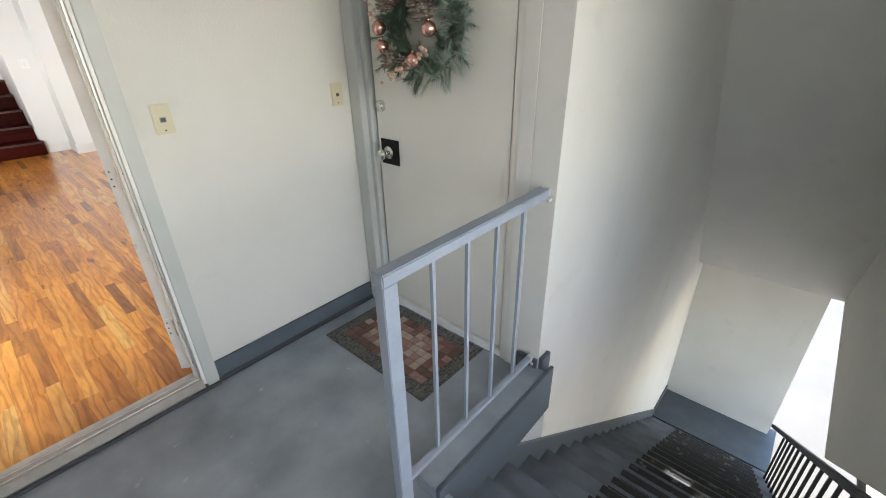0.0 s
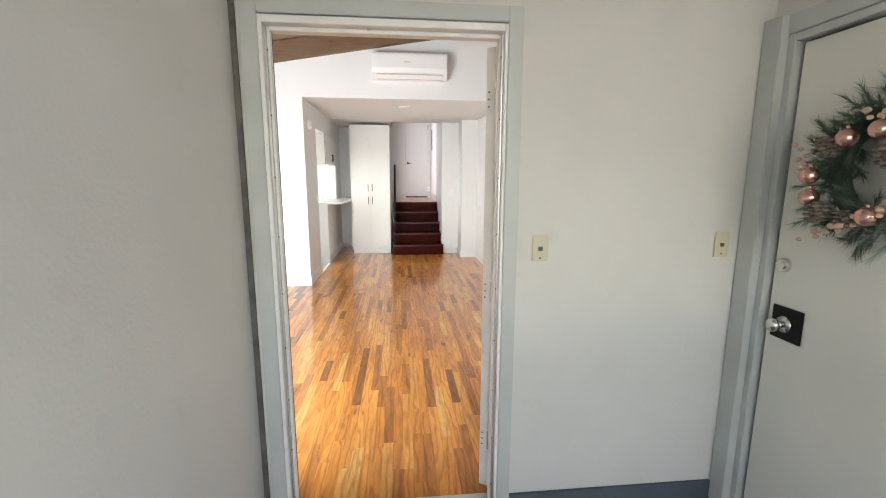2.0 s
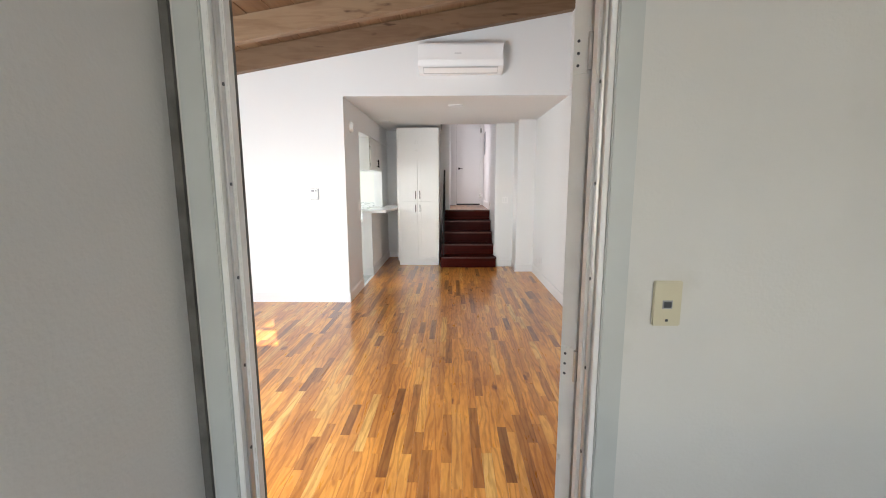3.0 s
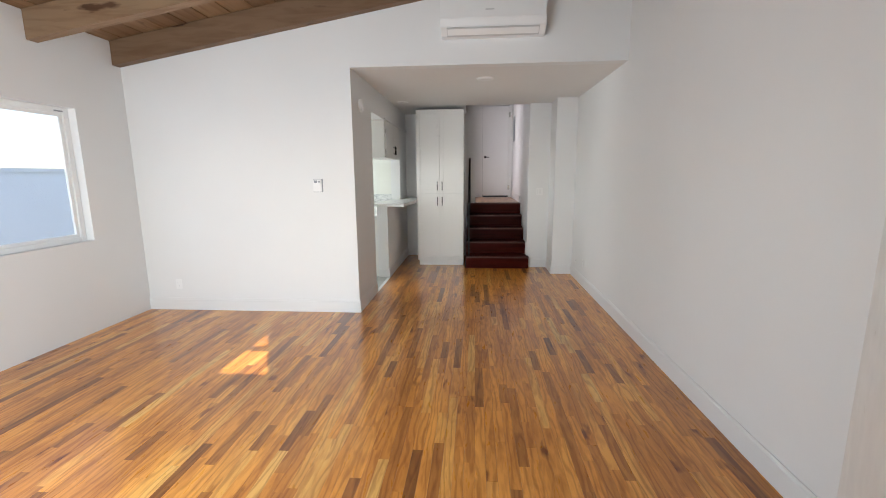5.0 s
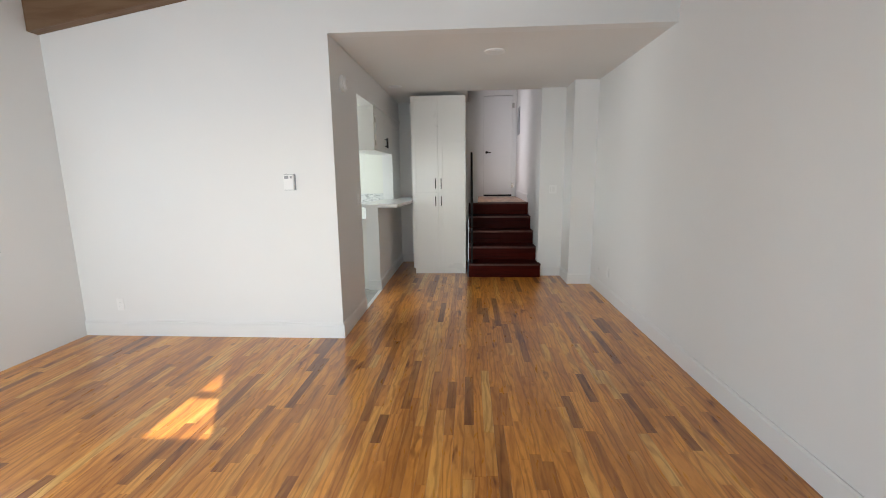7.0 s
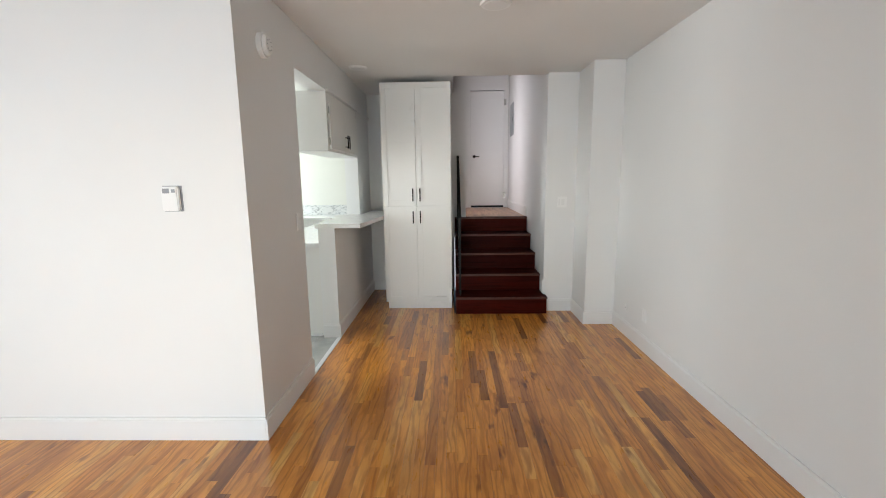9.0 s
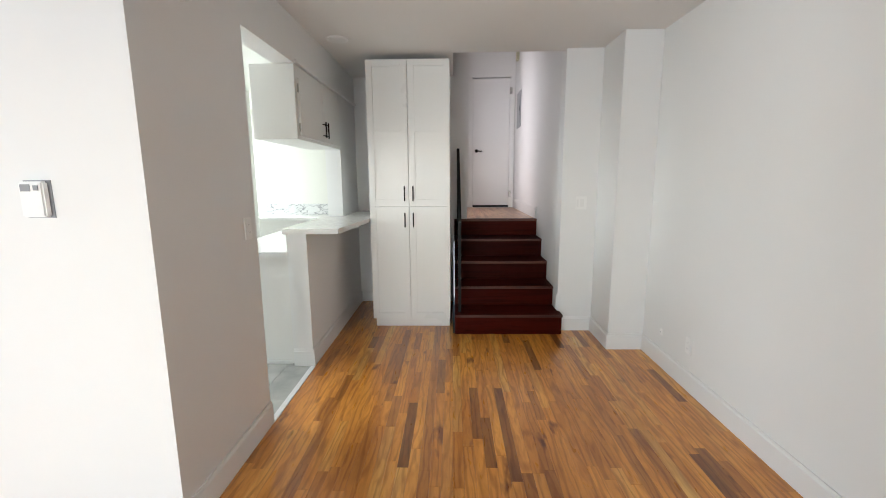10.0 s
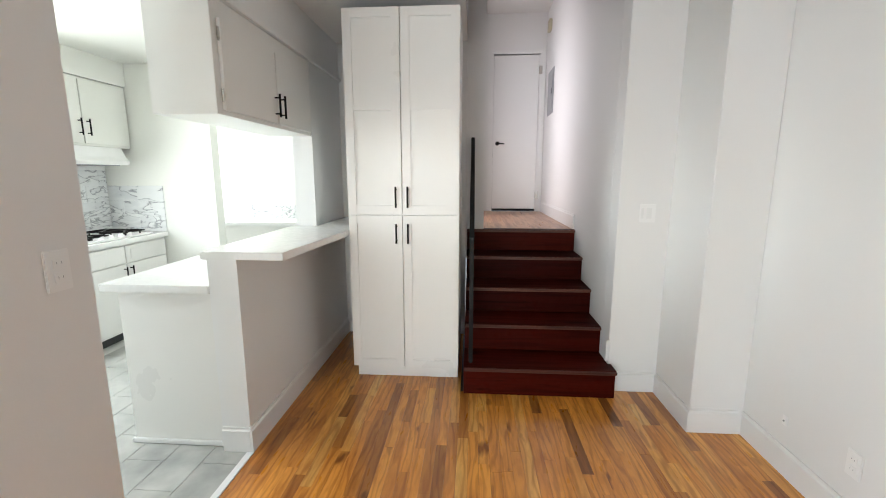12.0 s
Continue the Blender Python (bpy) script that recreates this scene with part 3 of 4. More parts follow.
for z in (0.28, 1.02, 1.86):
    plate = part("hinge_leaf", bxs((0.001, 0.0055, 0.004, 0.04, z - 0.05, z + 0.05)), JAMB, leaf, "painted-over hinge leaf")
    bm = bmesh.new()
    cyl(bm, (-0.003, -0.004, z - 0.045), (-0.003, -0.004, z + 0.045), 0.007, 8)
    part("hinge_pin", bm, ALUMINIUM, plate)
    for dz in (-0.03, 0.0, 0.03):
        bm = bmesh.new()
        cyl(bm, (0.0006, 0.028, z + dz), (-0.0006, 0.028, z + dz), 0.004, 8)
        part("screw", bm, DARK, plate)
bm = bmesh.new()
cyl(bm, (0.83, -0.002, 0.95), (0.83, -0.05, 0.95), 0.012, 10)
ball(bm, (0.83, -0.06, 0.95), 0.027, 14, 8)
part("knob", bm, CHROME, leaf, smooth=True)
# dark strip paints in the shade of the dirty gap at the casing
part("dirty_gap_shade", bxs((-0.5445, -0.524, YA - 0.012, YA - 0.001, ZL, 2.3)), GAP_SHADE_SEAL, frame_thing, "dark strip painting the shade of the dirty gap beside the casing")
part("worn_edge", bxs((-0.4315, -0.4185, YA + 0.0655, YA + 0.076, 0.01, 2.08)), GAP_SHADE_SEAL, frame_thing, "dark worn seal")
part("strike_plate", bxs((-0.4325, -0.4305, YA + 0.068, YA + 0.095, 0.9, 0.98)), CHROME, frame_thing)
part("strike_plate", bxs((-0.4325, -0.4305, YA + 0.068, YA + 0.095, 1.12, 1.18)), CHROME, frame_thing)

# the landing's dark painted base
structure("landing_baseboard", bxs((0.545, 1.546, YA - 0.016, YA - 0.001, ZL, 0.082)), SLATE_DARK, "dark slate painted skirting", "baseboard", bevel=0.003)
structure("landing_baseboard", bxs((-0.529, -0.512, -1.6, YA - 0.03, ZL, 0.082)), SLATE_DARK, "dark slate painted skirting", "baseboard", bevel=0.003)
structure("landing_baseboard", bxs((1.582, 1.599, 0.872, 0.985, ZL, 0.082)), SLATE_DARK, "dark slate painted skirting", "baseboard", bevel=0.003)

# ---- neighbour's door, in the east landing wall ----
d2 = thing("door_2", "closed cream slab door with grey casing", "door", kind="structure")
part("slab", bxs((1.612, 1.655, 1.102, 1.952, 0.02, 2.045)), DOOR_PAINT, d2, bevel=0.003)
part("casing", bxs((1.548, 1.599, 1.998, 2.086, ZL, 2.16)), GREY_TRIM, d2, bevel=0.003)
part("casing", bxs((1.593, 1.599, 0.99, 1.064, ZL, 2.16)), STUCCO, d2, bevel=0.003)
part("casing", bxs((1.578, 1.599, 1.065, 1.999, 2.086, 2.16)), GREY_TRIM, d2, bevel=0.003)
part("jamb", bxs((1.585, 1.74, 1.968, 1.999, ZL, 2.085)), GREY_TRIM, d2, bevel=0.002)
part("jamb", bxs((1.600, 1.74, 1.062, 1.094, ZL, 2.085)), DOOR_PAINT, d2, bevel=0.002)
part("jamb_head", bxs((1.585, 1.74, 1.095, 1.967, 2.056, 2.085)), GREY_TRIM, d2, bevel=0.002)
part("threshold", bxs((1.601, 1.74, 1.095, 1.967, ZL, 0.008)), JAMB, d2, bevel=0.004)
part("backing", bxs((1.66, 1.74, 1.095, 1.967, 0.008, 2.056)), DARK, d2)
bm = bmesh.new()
cyl(bm, (1.611, 1.905, 1.187), (1.596, 1.905, 1.187), 0.030, 20, 0.026)
cyl(bm, (1.596, 1.905, 1.187), (1.590, 1.905, 1.187), 0.017, 16)
part("deadbolt", bm, CHROME, d2, "round chrome deadbolt", smooth=False)
kp = part("lock_plate", bxs((1.603, 1.611, 1.79, 1.925, 0.885, 1.02)), BLACK, d2, "black square reinforcing plate", bevel=0.002)
bm = bmesh.new()
cyl(bm, (1.603, 1.865, 0.95), (1.598, 1.865, 0.95), 0.034, 20)
cyl(bm, (1.598, 1.865, 0.95), (1.570, 1.865, 0.95), 0.013, 14)
ball(bm, (1.552, 1.865, 0.95), 0.028, 16, 10, (0.75, 1, 1))
part("knob", bm, CHROME, kp, "polished round knob", smooth=True)


def wreath():
    t = thing("wreath", "frosted pine wreath with pink baubles, cones and berries on the door", "wreath")
    cy, cz, R = 1.535, 1.568, 0.176
    X = 1.565
    rnd = random.Random(4)
    green = material("pine_needles", (0.030, 0.060, 0.032), 0.7, spread=0.35, scale=9, second=(0.085, 0.13, 0.085), bump=0.0)
    frost = material("frosted_tips", (0.20, 0.27, 0.22), 0.8, spread=0.25, scale=14, second=(0.36, 0.43, 0.38), bump=0.0)
    rose = material("rose_gold_bauble", (0.62, 0.36, 0.30), 0.22, 0.85, spread=0.08, bump=0.0)
    gold = material("pale_gold_berry", (0.60, 0.42, 0.32), 0.35, 0.5, spread=0.15, scale=30, bump=0.1)
    cone = material("brown_pine_cone", (0.055, 0.036, 0.024), 0.8, spread=0.3, scale=60, second=(0.26, 0.22, 0.18), bump=0.2)
    bm = bmesh.new()
    for i in range(48):
        a, b = 2 * math.pi * i / 48, 2 * math.pi * (i + 1) / 48
        cyl(bm, (X + 0.01, cy + R * math.cos(a), cz + R * math.sin(a)), (X + 0.01, cy + R * math.cos(b), cz + R * math.sin(b)), 0.03, 8)
    part("ring", bm, green, t)
    verts, faces, verts2, faces2 = [], [], [], []

    def needle(vs, fs, p, d, ln, wd):
        side = d.cross(Vector((rnd.uniform(-1, 1), rnd.uniform(-1, 1), rnd.uniform(-1, 1)))).normalized() * wd
        up = d.cross(side).normalized() * wd
        k = len(vs)
        tip = p + d * ln + Vector((0, 0, -0.1 * ln))
        vs.extend([p + side, p - side * 0.5 + up, p - side * 0.5 - up, tip])
        fs.extend([(k, k + 1, k + 3), (k + 1, k + 2, k + 3), (k + 2, k, k + 3)])
    for i in range(330):
        a = rnd.uniform(0, 2 * math.pi)
        rad = R + rnd.uniform(-0.05, 0.055)
        p0 = Vector((X + rnd.uniform(-0.04, 0.02), cy + rad * math.cos(a), cz + rad * math.sin(a)))
        out = rnd.uniform(-1.1, 1.7)
        d = Vector((rnd.uniform(-0.8, 0.05), out * math.cos(a) - math.sin(a) * rnd.uniform(-0.9, 0.9), out * math.sin(a) + math.cos(a) * rnd.uniform(-0.9, 0.9))).normalized()
        ln = rnd.uniform(0.04, 0.085) * (0.7 if out < 0 else 1)
        frosty = rnd.random() < (0.72 if math.cos(a) < 0.0 else 0.15)
        for k in range(54):
            f = k / 54
            q = p0 + d * ln * f
            dd = (d * rnd.uniform(0.9, 1.4) + Vector((rnd.uniform(-1, 1), rnd.uniform(-1, 1), rnd.uniform(-1, 1))) * 0.62).normalized()
            if q.x + dd.x * 0.05 > 1.604:
                dd.x = -abs(dd.x)
            if frosty and f > 0.25:
                needle(verts2, faces2, q, dd, rnd.uniform(0.028, 0.05), 0.0008)
            else:
                needle(verts, faces, q, dd, rnd.uniform(0.03, 0.052), 0.0008)
    for nm, vs, fs, mt in (("pine_needles", verts, faces, green), ("frosted_needles", verts2, faces2, frost)):
        me = bpy.data.meshes.new(nm)
        me.from_pydata(vs, [], fs)
        me.materials.append(mt)
        tagged(new(nm, me), kind="stuff").parent = t
    for left, up in ((0.096, 0.094), (0.0, 0.112), (0.205, -0.024), (0.195, -0.10), (-0.095, -0.033), (0.0, -0.15)):
        p = (X - 0.075, cy + left, cz + up)
        bm = bmesh.new()
        ball(bm, p, 0.031, 16, 10)
        cyl(bm, (p[0], p[1], p[2] + 0.028), (p[0], p[1], p[2] + 0.039), 0.007, 8)
        part("bauble", bm, rose, t, "shiny rose-gold bauble", smooth=True)
    for left, up, s in ((-0.05, 0.04, 0.062), (0.16, 0.07, 0.048), (0.155, -0.15, 0.05), (0.06, -0.165, 0.04)):
        c = Vector((X - 0.07, cy + left, cz + up))
        bm = bmesh.new()
        ball(bm, c, s * 0.6, 8, 6, (0.8, 1, 1))
        for ring_i in range(6):
            th = -1.1 + ring_i * 0.45
            for j in range(9):
                ph = 2 * math.pi * (j + 0.5 * (ring_i % 2)) / 9
                d = Vector((math.cos(th) * math.cos(ph), math.cos(th) * math.sin(ph), math.sin(th)))
                ball(bm, c + d * s * 0.72, s * 0.24, 5, 4, (1, 1, 0.45))
        part("pine_cone", bm, cone, t, "brown pine cone with pale scale tips")
    for l0, u0, l1, u1, count in ((0.175, -0.235, -0.03, -0.14, 15), (0.03, 0.165, -0.05, 0.155, 6), (-0.11, 0.15, -0.15, 0.085, 6), (0.245, 0.08, 0.225, 0.02, 6), (-0.04, -0.12, -0.10, -0.13, 4)):
        sprig = None
        for k in range(count):
            f = k / (count - 1)
            bm = bmesh.new()
            ball(bm, (X - 0.085 + rnd.uniform(-0.012, 0.012), cy + l0 + (l1 - l0) * f + rnd.uniform(-0.018, 0.018), cz + u0 + (u1 - u0) * f + rnd.uniform(-0.02, 0.02)), rnd.uniform(0.008, 0.012), 7, 5, (0.8, 1.3, 0.9))
            o = part("berry", bm, gold, sprig or t, "pale gold berry", smooth=True)
            sprig = sprig or o


wreath()


def wall_plate(name, label, centre, face, w, h, mat, kind_parts):
    """A cover plate on a wall that faces -y ('s'), +x ('e') or -x ('w')."""
    t = thing(name, label, "wall plate")
    x, y, z = centre

    def slab(u0, u1, z0, z1, d0, d1):
        if face == "s":
            return bxs((x + u0, x + u1, y - d1, y - d0, z + z0, z + z1))
        if face == "e":
            return bxs((x + d0, x + d1, y + u0, y + u1, z + z0, z + z1))
        return bxs((x - d1, x - d0, y + u0, y + u1, z + z0, z + z1))
    part("plate", slab(-w / 2, w / 2, -h / 2, h / 2, 0.001, 0.009), mat, t, bevel=0.003)
    for nm, u, zz, pw, ph, d, m2 in kind_parts:
        part(nm, slab(u - pw / 2, u + pw / 2, zz - ph / 2, zz + ph / 2, 0.0092, 0.0092 + d), m2, t, bevel=min(0.0015, d * 0.3))
    return t


JACK = [("jack", 0, -0.002, 0.018, 0.015, 0.004, DARK), ("jack_frame", 0, -0.002, 0.024, 0.021, 0.001, GREY), ("screw", 0, -0.042, 0.007, 0.006, 0.002, DARK), ("screw", 0, 0.042, 0.005, 0.005, 0.001, IVORY)]
wall_plate("phone_jack", "aged ivory phone jack plate on the landing wall", (0.647, YA, 1.239), "s", 0.07, 0.114, IVORY, JACK)
wall_plate("doorbell_plate", "aged ivory doorbell plate beside the neighbour's door", (1.47, YA, 1.246), "s", 0.07, 0.114, IVORY, JACK[:1] + JACK[2:])
DUPLEX = [("socket", 0, 0.021, 0.033, 0.028, 0.003, PLASTIC), ("socket", 0, -0.021, 0.033, 0.028, 0.003, PLASTIC)] + [("slot", u, zz, 0.003, 0.009, 0.0038, GREY) for u in (-0.007, 0.007) for zz in (0.023, -0.019)]
wall_plate("power_outlet", "white duplex outlet plate beside the kitchen doorway", (XK, 7.125, 1.2), "e", 0.076, 0.118, PLASTIC, DUPLEX)
wall_plate("power_outlet", "white duplex outlet low on the long wall", (XR, 7.69, 0.31), "w", 0.07, 0.114, PLASTIC, DUPLEX)
wall_plate("cable_plate", "small white cable plate low on the long wall", (XR, 8.07, 0.27), "w", 0.03, 0.05, PLASTIC, [("pin", 0, 0, 0.008, 0.008, 0.006, GREY)])
wall_plate("power_outlet", "white duplex outlet low on the thermostat wall", (-3.29, YM, 0.30), "s", 0.07, 0.114, PLASTIC, DUPLEX)
wall_plate("light_switch", "white double rocker switch beside the steps", (1.074, 8.84, 1.226), "s", 0.10, 0.118, PLASTIC, [("rocker", 0.006, 0, 0.034, 0.068, 0.006, TRIM), ("rocker", -0.034, 0, 0.016, 0.068, 0.004, TRIM)])

# ---- mat, railing and stairs of the landing ----


def door_mat():
    t = thing("door_mat", "worn woven door mat with black border and rust checks", "door mat")
    rnd = random.Random(2)
    x0, x1, y0, y1 = 1.105, 1.592, 1.195, 1.965
    blackm = material("black_mat_fibre", (0.035, 0.036, 0.034), 0.95, spread=0.5, scale=70, bump=0.8, bump_scale=160, second=(0.10, 0.10, 0.09))
    cols = [material("mat_check_" + nm, c, 0.95, spread=0.2, scale=40, bump=0.6, bump_scale=200) for nm, c in (("rust", (0.17, 0.085, 0.07)), ("sand", (0.33, 0.26, 0.21)), ("brown", (0.11, 0.065, 0.05)), ("rose", (0.25, 0.15, 0.13)))]
    part("base", bxs((x0, x1, y0, y1, ZL + 0.001, ZL + 0.007)), blackm, t, bevel=0.002)
    nx, ny = 7, 13
    ax0, ax1, ay0, ay1 = x0 + 0.075, x1 - 0.075, y0 + 0.075, y1 - 0.075
    for i in range(nx):
        for j in range(ny):
            u0, u1 = ax0 + (ax1 - ax0) * i / nx, ax0 + (ax1 - ax0) * (i + 1) / nx
            v0, v1 = ay0 + (ay1 - ay0) * j / ny, ay0 + (ay1 - ay0) * (j + 1) / ny
            core = abs(j - (ny - 1) / 2) < 4.2 and abs(i - (nx - 1) / 2) < 2.2
            m = rnd.choice(cols[1:2] * 3 + cols[3:] * 2 + cols[:1]) if core else rnd.choice(cols[:1] * 3 + cols[2:3] * 3 + cols[3:] + (cols[1:2] if j > ny - 5 else []))
            part("check", bxs((u0 + 0.002, u1 - 0.002, v0 + 0.002, v1 - 0.002, ZL + 0.007, ZL + 0.0105)), m, t)
    bm = bmesh.new()
    for k in range(260):
        e = rnd.randrange(4)
        u, v = rnd.random(), rnd.uniform(0.008, 0.062)
        p = {0: (x0 + (x1 - x0) * u, y0 + v), 1: (x0 + (x1 - x0) * u, y1 - v), 2: (x0 + v, y0 + (y1 - y0) * u), 3: (x1 - v, y0 + (y1 - y0) * u)}[e]
        px, py = min(max(p[0], x0 + 0.02), x1 - 0.02), min(max(p[1], y0 + 0.02), y1 - 0.02)
        s = rnd.uniform(0.006, 0.012)
        box(bm, px - s * 1.4, px + s * 1.4, py - s * 0.35, py + s * 0.35, ZL + 0.0071, ZL + 0.0092)
    scrolls = part("border_scrolls", bm, material("grey_mat_scroll", (0.13, 0.13, 0.11), 0.95, spread=0.3, bump=0.5), t)
    scrolls["kind"] = "stuff"


door_mat()


RAIL_X = (0.902, 1.073, 1.241, 1.416)


def landing_rail():
    t = thing("landing_railing", "grey-blue painted steel railing with thin balusters on the kerb", "railing")
    y, zt = 0.905, 0.965
    part("post", bxs((0.69, 0.745, y - 0.02, y + 0.02, ZL, zt - 0.04)), RAIL, t, bevel=0.003)
    part("top_rail", bxs((0.688, 1.565, y - 0.024, y + 0.024, zt - 0.04, zt)), RAIL, t, bevel=0.004)
    part("bottom_rail", bxs((0.7455, 1.565, y - 0.014, y + 0.014, 0.075, 0.1)), RAIL, t, bevel=0.003)
    for x in RAIL_X:
        part("baluster", bxs((x - 0.0065, x + 0.0065, y - 0.0065, y + 0.0065, 0.1, zt - 0.041)), RAIL, t)
    for z in (zt - 0.02, 0.088):
        part("wall_bracket", bxs((1.5655, 1.599, y - 0.012, y + 0.012, z - 0.02, z + 0.012)), GREY_TRIM, t, "pale wall bracket", bevel=0.002)
        bm = bmesh.new()
        cyl(bm, (1.575, y - 0.012, z - 0.035), (1.599, y - 0.012, z - 0.035), 0.008, 8)
        part("bolt", bm, GREY_TRIM, t)


landing_rail()
structure("landing_kerb", bxs((0.80, 1.6, 0.83, 0.925, ZL, 0.03)), SLATE, "slate-blue painted kerb under the railing", "kerb", bevel=0.004)
structure("landing_kerb_face", bxs((0.80, 1.66, 0.81, 0.828, -0.26, 0.028)), SLATE_DARK, "dark painted face of the landing edge", "trim", bevel=0.003)
structure("stairwell_base", bxs((1.601, 1.68, 0.845, 0.868, -0.30, 0.09)), SLATE_DARK, "dark painted base at the wall's corner", "trim", bevel=0.003)

stair = thing("outer_staircase", "slate-blue painted concrete stair with worn black grip strips", "stairs", kind="structure")
RUN, RISE, N = 0.2365, 0.1843, 20
tread = mesh_of("tread", bxs((0, RUN + 0.02, -0.55, 0.868, -0.24, 0)), material("worn_stair_paint", (0.085, 0.102, 0.122), 0.5, spread=0.2, scale=4, bump=0.25, bump_scale=45, second=(0.125, 0.145, 0.17), stain=((0.24, 0.25, 0.26), 18, 0.70)), 0.006)
strip_me = mesh_of("grip", bxs((0.085, 0.135, -0.42, 0.50, 0.0012, 0.004), (0.165, 0.215, -0.42, 0.50, 0.0012, 0.004)), GRIP)
for k in range(N - 1):
    o = new("tread", tread)
    o.parent, o.location = stair, (0.86 + k * RUN, 0, ZL - (k + 1) * RISE)
    g = new("grip_strip", strip_me)
    g.parent, g.location = o, (0.03, 0, 0)
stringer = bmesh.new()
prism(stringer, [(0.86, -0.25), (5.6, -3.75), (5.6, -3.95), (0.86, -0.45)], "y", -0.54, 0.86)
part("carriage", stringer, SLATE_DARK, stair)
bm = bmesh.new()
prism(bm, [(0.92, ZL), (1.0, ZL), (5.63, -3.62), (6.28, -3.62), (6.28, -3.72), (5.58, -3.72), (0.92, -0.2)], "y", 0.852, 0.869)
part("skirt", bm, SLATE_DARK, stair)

r2 = thing("stair_railing", "black steel stair railing along the open side", "railing")
bm = bmesh.new()
prism(bm, [(0.95, 0.60), (6.3, -3.50), (6.3, -3.56), (0.95, 0.54)], "y", -0.545, -0.505)
part("handrail", bm, BLACK, r2)
for k in range(18):
    x = 1.1 + k * 0.235
    zf = max(ZL - (int((x - 0.86) / RUN) + 1) * RISE, -3.72)
    part("baluster", bxs((x - 0.012, x + 0.012, -0.535, -0.515, zf, 0.60 - 0.766 * (x - 0.95) - 0.05)), BLACK, r2)

# ---- living room: window ----
w1 = thing("window_1", "white vinyl slider window in the side wall", "window", kind="structure")
y0, y1, z0, z1 = 4.0, 5.80, 0.885, 2.13
xa, xb = XL - 0.125, XL - 0.075
for ya, yb in ((y1 - 0.055, y1 - 0.001), (y0 + 0.001, y0 + 0.055)):
    part("window_frame", bxs((xa, xb, ya, yb, z0 + 0.001, z1 - 0.001)), PLASTIC, w1, bevel=0.004)
for za, zb in ((z0 + 0.001, z0 + 0.05), (z1 - 0.05, z1 - 0.001)):
    part("frame_rail", bxs((xa, xb, y0 + 0.056, y1 - 0.056, za, zb)), PLASTIC, w1, bevel=0.004)
sash = part("sash", bxs((xa + 0.012, xb - 0.012, y1 - 0.09, y1 - 0.0555, z0 + 0.051, z1 - 0.051), (xa + 0.012, xb - 0.012, 4.9, 4.94, z0 + 0.051, z1 - 0.051),
                        (xa + 0.012, xb - 0.012, 4.94, y1 - 0.09, z0 + 0.051, z0 + 0.08), (xa + 0.012, xb - 0.012, 4.94, y1 - 0.09, z1 - 0.08, z1 - 0.051)), PLASTIC, w1, bevel=0.002)
part("mullion", bxs((xa, xa + 0.011, 4.86, 4.91, z0 + 0.051, z1 - 0.051)), PLASTIC, w1, bevel=0.002)
part("latch", bxs((xb + 0.001, xb + 0.012, 5.66, 5.735, z1 - 0.04, z1 - 0.028)), GREY, w1)
part("window_sill", bxs((XL - 0.07, XL + 0.006, y0 + 0.001, y1 - 0.001, z0 + 0.0005, z0 + 0.008)), TRIM, w1, bevel=0.002)
for a, b in ((y0 + 0.056, 4.859), (4.941, y1 - 0.091)):
    p = part("pane", bxs((XL - 0.102, XL - 0.098, a, b, z0 + 0.082, z1 - 0.082)), GLASS, w1)
    p.visible_shadow = False
# neighbouring building seen through it
nb = thing("neighbour_building", "pale rendered building next door with a low parapet", "building")
part("wall", bxs((-9.5, -9.0, -4, 26, -4.0, 1.62)), material("pale_render", (0.86, 0.86, 0.85), 0.8, spread=0.03, scale=0.8, bump=0.2), nb)
part("parapet_cap", bxs((-9.55, -8.95, -4, 26, 1.62, 1.69)), TRIM, nb)

# ---- thermostat, alarms, air conditioner, ceiling lamps ----
th = thing("thermostat", "white thermostat with small grey display", "thermostat")
part("body", bxs((-1.653, -1.563, YM - 0.032, YM - 0.004, 1.332, 1.46)), PLASTIC, th, bevel=0.006)
part("back_plate", bxs((-1.657, -1.556, YM - 0.004, YM - 0.001, 1.328, 1.464)), GREY, th)
part("display", bxs((-1.642, -1.606, YM - 0.034, YM - 0.0325, 1.425, 1.45)), GREY, th)
part("button", bxs((-1.593, -1.576, YM - 0.036, YM - 0.0325, 1.428, 1.446)), GREY, th)
al = thing("smoke_alarm", "round white alarm high on the kitchen wall", "alarm")
bm = bmesh.new()
cyl(bm, (XK + 0.001, 6.72, 2.25), (XK + 0.03, 6.72, 2.25), 0.07, 28)
part("base", bm, PLASTIC, al)
bm = bmesh.new()
cyl(bm, (XK + 0.031, 6.72, 2.25), (XK + 0.05, 6.72, 2.25), 0.058, 28, 0.048)
part("cover", bm, PLASTIC, al)
for a in range(8):
    part("vent", bxs((XK + 0.0505, XK + 0.052, 6.72 + 0.03 * math.cos(a * 0.785) - 0.006, 6.72 + 0.03 * math.cos(a * 0.785) + 0.006, 2.25 + 0.03 * math.sin(a * 0.785) - 0.002, 2.25 + 0.03 * math.sin(a * 0.785) + 0.002)), GREY, al)


def downlight(x, y, r):
    t = thing("ceiling_downlight", "round white flush ceiling light, off", "ceiling light", "flush lights")
    bm = bmesh.new()
    cyl(bm, (x, y, ZS - 0.001), (x, y, ZS - 0.012), r, 36, r * 0.94)
    part("trim_ring", bm, PLASTIC, t)
    bm = bmesh.new()
    cyl(bm, (x, y, ZS - 0.0125), (x, y, ZS - 0.016), r * 0.74, 32)
    part("diffuser", bm, TRIM, t)


downlight(0.16, 7.04, 0.1)
